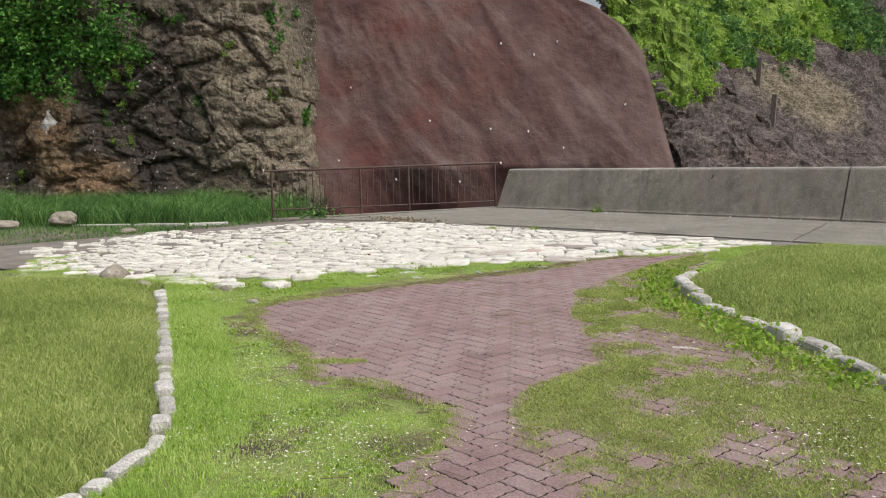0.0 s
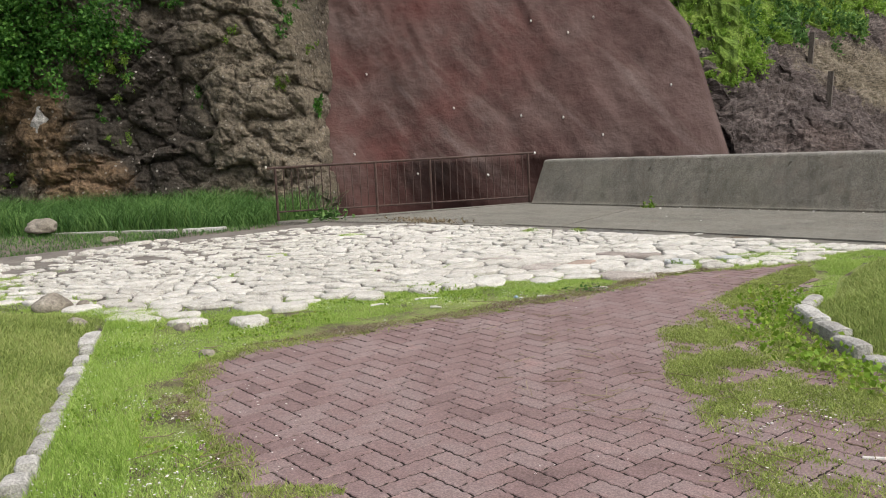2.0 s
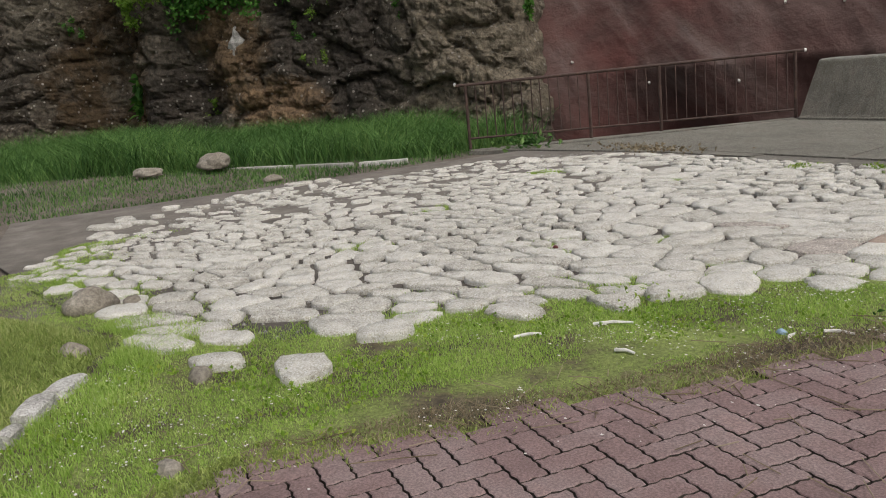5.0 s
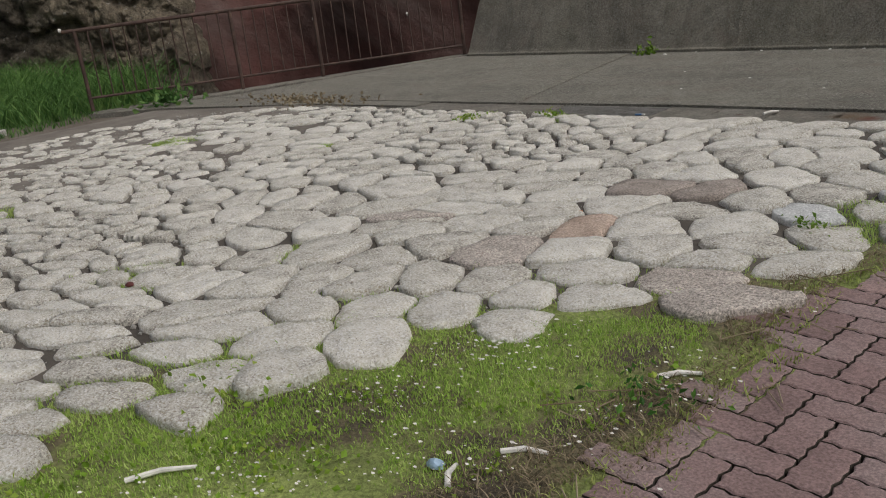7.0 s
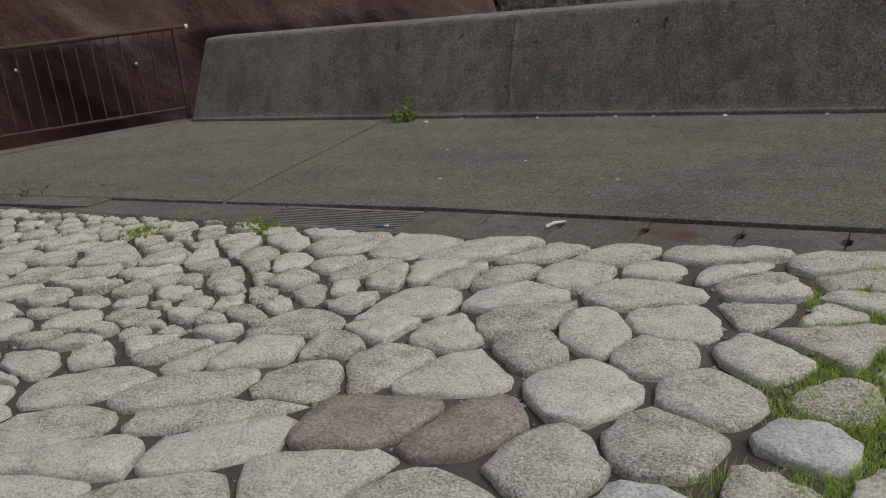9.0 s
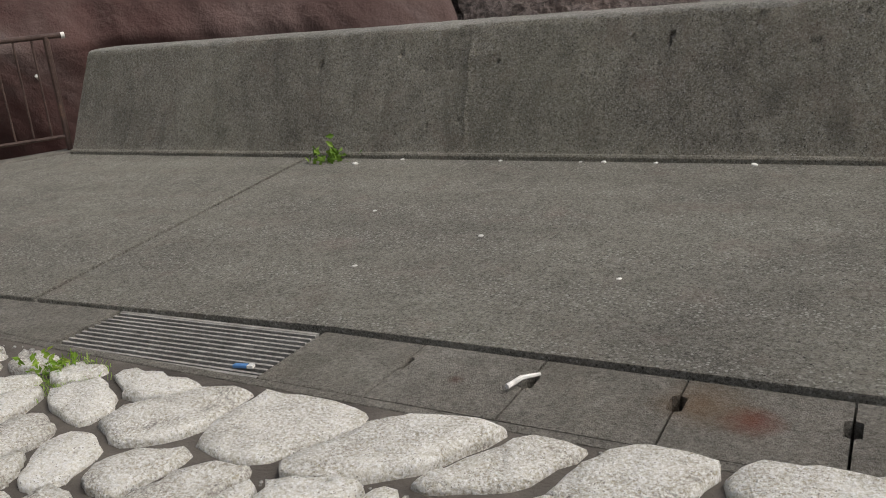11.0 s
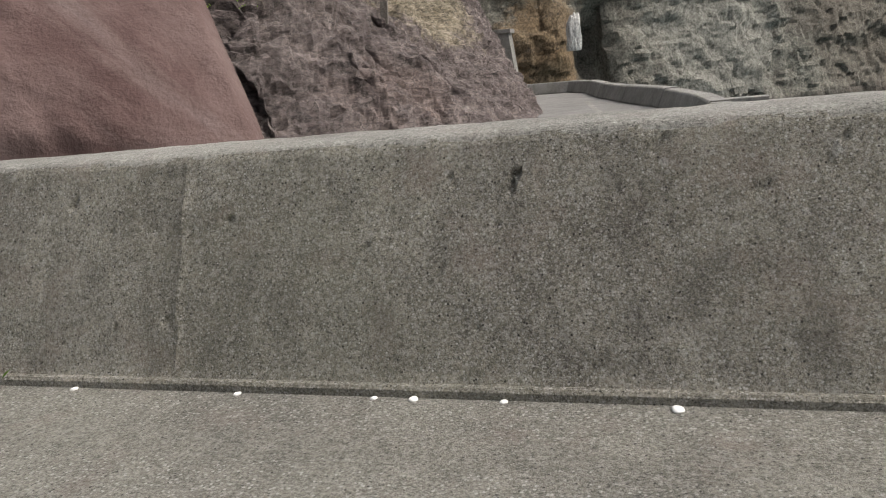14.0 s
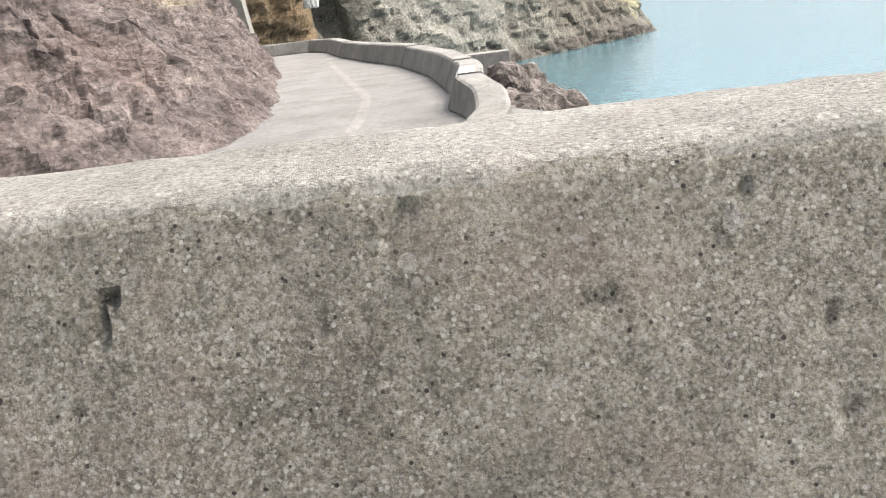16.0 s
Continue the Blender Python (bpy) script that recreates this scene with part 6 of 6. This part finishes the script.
for x, y, r in ((-7.17, 18.13, 0.024), (-7.73, 18.15, 0.016), (-8.05, 18.15, 0.02), (-8.2, 18.15, 0.014), (-8.75, 18.15, 0.016), (-6.45, 18.15, 0.016), (-9.8, 18.0, 0.025), (-9.5, 18.15, 0.016), (-5.9, 18.15, 0.02), (-9.0, 17.0, 0.012), (-8.2, 16.7, 0.014), (-7.4, 16.3, 0.012), (-8.6, 16.2, 0.012)):
    put("shell", bm_mesh("shell", lump(int(r * 9000), (r * 2.2, r * 1.7, r), 0.7, 2, 0.3), True), M_SHELL, None, "small white broken shell on the concrete", "shell", "shells", m=pose(x, y, 0.077 * (y - 15.6) / 2.7 - 0.018, 0, 0, r * 5000))
lighter = new("lighter")
tagged(lighter, "blue and white plastic lighter lying on the drain", "lighter")
lighter.matrix_basis = pose(-8.42, 15.235, -0.034, 0, 0, 12)
part("body", box_bm(-0.045, -0.011, 0, 0.01, 0.011, 0.012, 0.004), plain("blue_plastic", (0.08, 0.2, 0.42), 0.35), lighter)
part("cap", box_bm(0.011, -0.011, 0, 0.035, 0.011, 0.012, 0.003), M_SHELL, lighter, "white cap")

put("plastic_scrap", bm_mesh("plastic_scrap", lump(91, (0.05, 0.035, 0.03), 0.7, 2, 0.6)), plain("pale_blue_plastic", (0.3, 0.42, 0.55), 0.4), None, "crumpled pale blue plastic scrap in the turf", "litter", m=pose(-6.28, 10.72, -0.02))
put("brick_fragment", bm_mesh("brick_fragment", box_bm(-0.022, -0.015, 0, 0.022, 0.015, 0.026, 0.006)), plain("orange_brick", (0.5, 0.2, 0.1), 0.9), None, "small orange brick fragment between the setts", "brick", m=pose(-7.29, 12.8, -0.034, 10, 0, 30))
put("dark_pebble", bm_mesh("dark_pebble", lump(93, (0.045, 0.04, 0.03), 0.7, 2, 0.3), True), plain("dark_red_pebble", (0.1, 0.02, 0.018), 0.6), None, "small dark red pebble on a sett", "pebble", m=pose(-8.55, 10.95, 0.0))

# grit and pebbles in the joints of the setts
x, y = scatter(-14.5, 7.6, -5.2, 15.1, 130)
keep = inside(STONES, x, y) & (n2(x, y, 1.2, 61) > -0.4)
x, y = x[keep], y[keep]
n = len(x)
r = 0.005 + 0.016 * rng.uniform(size=n) ** 3
six = np.array([(1, 0, 0), (0, 1, 0), (-1, 0, 0), (0, -1, 0), (0, 0, 0.7), (0, 0, -0.7)], float)
v = six[None] * r[:, None, None] * rng.uniform(0.6, 1.3, (n, 6, 1)) + np.stack([x, y, np.full(n, -0.028)], -1)[:, None]
octa = np.array([(0, 1, 4), (1, 2, 4), (2, 3, 4), (3, 0, 4), (1, 0, 5), (2, 1, 5), (3, 2, 5), (0, 3, 5)])
put("joint_grit", mesh_np("joint_grit", v.reshape(-1, 3), (np.arange(n)[:, None, None] * 6 + octa[None]).reshape(-1, 3), True), M_KERB, None, "small grey pebbles and grit between the setts", "gravel", "", "stuff")

# ---- setts ----
SPECIAL = {(-7.15, 12.59): M_STONE_PINK, (-7.29, 12.15): M_STONE_ROSY, (-7.16, 13.33): M_STONE_BROWN, (-6.84, 13.4): M_STONE_BROWN, (-6.36, 12.21): M_STONE_ROSY, (-6.13, 12.04): M_STONE_ROSY, (-8.12, 12.32): M_STONE_ROSY, (-6.25, 13.17): M_STONE_BLUE, (-5.95, 13.6): M_STONE_BLUE}
# the larger setts beside the path, by their middles
SETTS_NORTH = [(-7.15, 12.59), (-7.33, 12.51), (-7.63, 12.43), (-6.86, 12.72), (-6.53, 12.89), (-6.25, 13.17), (-6.81, 13.04), (-6.58, 13.32), (-6.33, 13.5), (-7.18, 12.98), (-7.16, 13.33), (-6.84, 13.4),
               (-7.47, 12.76), (-7.87, 12.83), (-7.98, 12.6), (-7.61, 13.03), (-7.9, 13.32), (-8.12, 12.32), (-8.61, 12.71), (-6.29, 13.81), (-6.62, 13.73), (-6.07, 12.92), (-5.82, 13.08), (-5.95, 13.6),
               (-6.0, 13.36), (-5.91, 13.89), (-6.92, 13.94), (-7.06, 13.74), (-6.5, 14.02), (-7.59, 13.49), (-7.35, 13.72), (-7.11, 14.18), (-7.28, 13.98), (-6.75, 14.14), (-6.54, 14.32), (-6.16, 14.09),
               (-7.95, 13.88), (-8.22, 12.87), (-8.34, 13.22), (-7.59, 14.23), (-7.19, 14.39), (-6.7, 14.59), (-8.38, 12.46), (-8.43, 14.8), (-8.02, 14.9), (-7.65, 14.92), (-6.95, 14.99)]
SETTS_SOUTH = [(-7.29, 12.15), (-6.95, 12.3), (-6.65, 12.43), (-6.32, 12.69), (-6.75, 12.13), (-6.36, 12.21), (-6.03, 12.56), (-6.39, 12.45), (-6.13, 12.04), (-7.04, 11.81), (-6.84, 11.76), (-6.58, 11.89),
               (-7.33, 11.72), (-7.53, 11.55), (-7.78, 11.49), (-8.01, 11.27), (-7.75, 11.85), (-8.09, 11.8), (-7.0, 11.53), (-7.31, 11.4), (-7.54, 11.21), (-7.67, 10.96), (-7.04, 11.14), (-7.37, 10.96),
               (-7.17, 10.8), (-6.72, 11.55), (-7.62, 12.1), (-7.85, 12.15), (-8.39, 12.0), (-8.77, 11.97), (-8.38, 11.51), (-8.28, 11.14), (-7.93, 10.97), (-7.33, 10.68), (-8.1, 12.24), (-9.19, 11.94), (-9.03, 11.62)]


def clip_cell(c, others, reach, size, sizes):
    poly = [c + Vector((reach * math.cos(a), reach * math.sin(a))) for a in np.linspace(0, 2 * math.pi, 16, endpoint=False)]
    for o, other_size in zip(others, sizes):
        m, nrm = c.lerp(o, 0.5 + size - other_size), (o - c)
        out = []
        for p, q in zip(poly, poly[1:] + poly[:1]):
            dp, dq = (p - m).dot(nrm), (q - m).dot(nrm)
            if dp <= 0:
                out.append(p)
            if (dp < 0) != (dq < 0) and abs(dp - dq) > 1e-9:
                out.append(p + (q - p) * (dp / (dp - dq)))
        poly = out
        if len(poly) < 3:
            return []
    return poly


def sett_ring(poly, gap):
    """The outline of a sett: the cell drawn in by the joint, its corners rounded, a little uneven."""
    c = sum(poly, Vector((0, 0))) / len(poly)
    ring = [c + (p - c) * max(0.3, 1 - gap / max(0.05, (p - c).length)) for p in poly]
    swell = random.uniform(0, 6.28)
    ring = [c + (p - c) * (1 + 0.045 * math.sin(3 * math.atan2((p - c).y, (p - c).x) + swell)) for p in ring]
    for _ in range(2):
        ring = [r for p, q in zip(ring, ring[1:] + ring[:1]) for r in (p.lerp(q, 0.17), p.lerp(q, 0.83))]
    total = sum((q - p).length for p, q in zip(ring, ring[1:] + ring[:1]))
    out, want, run = [], 0.0, 0.0
    for p, q in zip(ring, ring[1:] + ring[:1]):
        L = (q - p).length
        while run + L > want and len(out) < 20:
            out.append(p.lerp(q, (want - run) / max(L, 1e-9)) + Vector((random.uniform(-0.011, 0.011), random.uniform(-0.009, 0.009))))
            want += total / 20
        run += L
    return c, out


SX, LIE_TURN = 1.36, radians(42)
LIE_C, LIE_S = math.cos(LIE_TURN), math.sin(LIE_TURN)


def lie(u, v):
    """The place of a sett: the setts drawn out along their lie, which bends this way and that."""
    a, b_ = SX * (u * LIE_C + v * LIE_S), v * LIE_C - u * LIE_S
    return a * LIE_C - b_ * LIE_S + 0.12 * np.sin(2.9 * v + 1.3 * u), a * LIE_S + b_ * LIE_C + 0.1 * np.sin(3.1 * u + 0.7)


def unlie(x, y):
    u, v = np.array(x, float), np.array(y, float)
    for _ in range(60):
        rx, ry = lie(u, v)
        ex, ey = x - rx, y - ry
        u, v = u + 0.5 * ex, v + 0.5 * ey
    return u, v


pts = list(zip(*(q.tolist() for q in unlie(*np.array(SETTS_NORTH + SETTS_SOUTH).T))))
fixed, anchored = len(pts), set(pts)
pool = rng.uniform((-15.6, 7.0), (-4.9, 15.06), (30000, 2))
pool = np.stack(unlie(pool[:, 0], pool[:, 1]), -1)
grid_cells = {}
for q in pts:
    grid_cells.setdefault((int(q[0] // 0.42), int(q[1] // 0.42)), []).append(q)
for q in map(tuple, pool):
    gap = 0.212 + 0.08 * float(vnoise(np.array([[q[0] * 0.9, q[1] * 0.9, 0.0]]), 131)[0]) + 0.085 * random.uniform(-1, 1)
    key = (int(q[0] // 0.42), int(q[1] // 0.42))
    if all(math.dist(q, o) > (max(gap, 0.245) if o in anchored else gap) for i in (-1, 0, 1) for j in (-1, 0, 1) for o in grid_cells.get((key[0] + i, key[1] + j), ())):
        grid_cells.setdefault(key, []).append(q)
        pts.append(q)
pts = np.array(pts)
sx_, sy_ = lie(pts[:, 0], pts[:, 1])
odd = {int(np.argmin(np.hypot(sx_ - ax, sy_ - ay))): special for (ax, ay), special in SPECIAL.items()}
inner = inside(STONES, sx_, sy_)
margin = edge_distance(STONES, sx_, sy_)
keep_chance = np.where(inner, np.where((margin < 0.45) & (sy_ < 11.4), 0.85, 1.0), np.where((margin < 0.75) & (sx_ < -7.0) & (sy_ < 11.2) & (sy_ > 8.0) & (~inside(LAWN_WEST, sx_, sy_)) & (edge_distance(KERB_WEST, sx_, sy_, False) > 0.45), 0.42, 0.0))
keep_chance = np.where(inner & (sx_ < -10.4), np.clip(1.0 - (-10.4 - sx_) * 0.12, 0.6, 1), keep_chance)
chosen = rng.uniform(size=len(pts)) < keep_chance
chosen[:fixed] = True
girth = rng.uniform(-0.085, 0.085, len(pts))
girth[:fixed] *= 0.35
setts = new("sett_paving")
tagged(setts, "pale rounded granite setts laid with wide dark joints", "paving", "", "structure")
rest_v, rest_f, count = [], [], 0
candidates = sorted((i for i in range(len(pts)) if chosen[i]), key=lambda i: math.dist((sx_[i], sy_[i]), (-7.0, 12.6)))
for order, i in enumerate(candidates):
    d2 = ((pts - pts[i]) ** 2).sum(1)
    near = np.argsort(d2)[1:17]
    poly = clip_cell(Vector(pts[i]), [Vector(pts[j]) for j in near], 0.34, girth[i], girth[near])
    if len(poly) < 3:
        continue
    full = [Vector((float(a), float(b_))) for a, b_ in (lie(p.x, p.y) for p in poly)]
    poly = []
    sett_end = 15.085 + 0.05 * max(-1.5, min(float(sx_[i]) + 8.5, 2.0))
    for p, q in zip(full, full[1:] + full[:1]):
        if p.y <= sett_end:
            poly.append(p)
        if (p.y < sett_end) != (q.y < sett_end):
            poly.append(p.lerp(q, (sett_end - p.y) / (q.y - p.y)))
    if len(poly) < 3:
        continue
    c, ring = sett_ring(poly, random.uniform(0.012, 0.038) if i >= fixed else random.uniform(0.006, 0.018) if sx_[i] < -6.25 or sy_[i] < 13.05 else random.uniform(0.03, 0.05))
    if len(ring) < 20:
        continue
    top = random.uniform(0.0, 0.02) - 0.01 - 0.017 * min(1, max(0, (-10.2 - c.x) / 2.5))
    if not inner[i]:
        top += 0.02
    tilt = Vector((random.uniform(-0.04, 0.04), random.uniform(-0.04, 0.04)))
    verts = []
    for scale, z in ((1.01, -0.1), (1.0, top - 0.024), (0.98, top - 0.009), (0.92, top - 0.001), (0.5, top + 0.002)):
        for p in ring:
            w = (p - c) * scale
            verts.append((w.x, w.y, z + tilt.dot(w) + random.uniform(-0.0065, 0.0065)))
    verts.append((0, 0, top + random.uniform(-0.002, 0.008)))
    faces = [(r * 20 + j, r * 20 + (j + 1) % 20, (r + 1) * 20 + (j + 1) % 20, (r + 1) * 20 + j) for r in range(4) for j in range(20)]
    tris = [(80 + j, 80 + (j + 1) % 20, 100) for j in range(20)]
    if order < 300:
        me = bpy.data.meshes.new("sett")
        me.from_pydata(verts, [], faces + tris)
        me.polygons.foreach_set("use_smooth", np.full(len(me.polygons), True))
        mat = odd.get(i, M_STONE_ONE)
        put("sett", me, mat, setts, m=Matrix.Translation((c.x, c.y, 0)))
    else:
        base = len(rest_v)
        rest_v += [(a + c.x, b_ + c.y, z) for a, b_, z in verts]
        rest_f += [tuple(base + q for q in f) for f in faces + tris]
me = bpy.data.meshes.new("sett_field")
me.from_pydata(rest_v, [], rest_f)
me.polygons.foreach_set("use_smooth", np.full(len(me.polygons), True))
put("sett_field", me, M_STONE, setts, kind="stuff")

# ---- herringbone pavers ----
W = 0.1123
BOND_TURN = radians(-3.04)


def paver_mesh(nx, ny):
    """A toothed interlocking paver of nx by ny modules with a worn arris."""
    corners = [(0, 0), (nx * W, 0), (nx * W, ny * W), (0, ny * W)]
    ring = []
    for (x0, y0), (x1, y1) in zip(corners, corners[1:] + corners[:1]):
        n = 4 * round(max(abs(x1 - x0), abs(y1 - y0)) / W)
        for i in range(n):
            t = i / n
            x, y = x0 + (x1 - x0) * t, y0 + (y1 - y0) * t
            tooth = (0, 1, -1, 1)[i % 4] * 0.0044
            ring.append((x, y + tooth) if y0 == y1 else (x + tooth, y))
    cx, cy = nx * W / 2, ny * W / 2
    inset = lambda p, d: (p[0] - math.copysign(min(d, abs(p[0] - cx)), p[0] - cx), p[1] - math.copysign(min(d, abs(p[1] - cy)), p[1] - cy))
    n = len(ring)
    verts = [(*inset(p, 0.0042), -0.07) for p in ring] + [(*inset(p, 0.0042), -0.004) for p in ring] + [(*inset(p, 0.0085), 0.0) for p in ring]
    verts = [(x - cx, y - cy, z) for x, y, z in verts]
    faces = [(r * n + j, r * n + (j + 1) % n, (r + 1) * n + (j + 1) % n, (r + 1) * n + j) for r in (0, 1) for j in range(n)]
    faces.append(tuple(2 * n + j for j in range(n)))
    return verts, faces, [1] * n + [0] * (n + 1)


paving = new("paver_path")
tagged(paving, "dull red interlocking concrete pavers in herringbone bond", "paving", "", "structure")
shapes = {k: paver_mesh(*k) for k in ((2, 1), (1, 2))}
shared = {}
for k, (v, f, slots) in shapes.items():
    me = bpy.data.meshes.new("paver")
    me.from_pydata(v, [], f)
    me.materials.append(M_PAVER)
    me.materials.append(M_JOINT)
    me.polygons.foreach_set("material_index", slots)
    shared[k] = me
spots = []
cos_b, sin_b = math.cos(BOND_TURN), math.sin(BOND_TURN)
for i in range(-14, 66):
    for j in range(-66, 36):
        r = (i + j) % 4
        if r in (1, 3):
            a, b_ = ((i + 1) * W, (j + 0.5) * W) if r == 3 else ((i + 0.5) * W, (j + 1) * W)
            spots.append((-5.906 + a * cos_b - b_ * sin_b, 10.492 + a * sin_b + b_ * cos_b, (2, 1) if r == 3 else (1, 2)))
sx_ = np.array([s[0] for s in spots])
sy_ = np.array([s[1] for s in spots])
ok = inside(PAVE, sx_, sy_) & (n2(sx_, sy_, 3, 141) * 0.1 < edge_distance(PAVE, sx_, sy_))
settled = 0.006 * n2(sx_, sy_, 0.5, 142) - 0.01
spots = sorted((math.dist((s[0], s[1]), (-5.3, 10.4)), *s, float(z)) for s, good, z in zip(spots, ok, settled) if good)
rest_v, rest_f, rest_s = [], [], []
for order, (_, x, y, k, z) in enumerate(spots):
    m = pose(x, y, z + random.uniform(-0.0008, 0.0008), random.uniform(-0.25, 0.25), random.uniform(-0.25, 0.25), math.degrees(BOND_TURN) + random.uniform(-0.4, 0.4))
    if order < 300:
        put("paver", shared[k], M_PAVER, paving, m=m)
    else:
        v, f, slots = shapes[k]
        rest_s += slots
        base = len(rest_v)
        rest_v += [tuple(m @ Vector(p)) for p in v]
        rest_f += [tuple(base + q for q in face) for face in f]
me = bpy.data.meshes.new("paver_field")
me.from_pydata(rest_v, [], rest_f)
me.materials.append(M_PAVER_REST)
me.materials.append(M_JOINT)
me.polygons.foreach_set("material_index", rest_s)
put("paver_field", me, M_PAVER_REST, paving, kind="stuff")
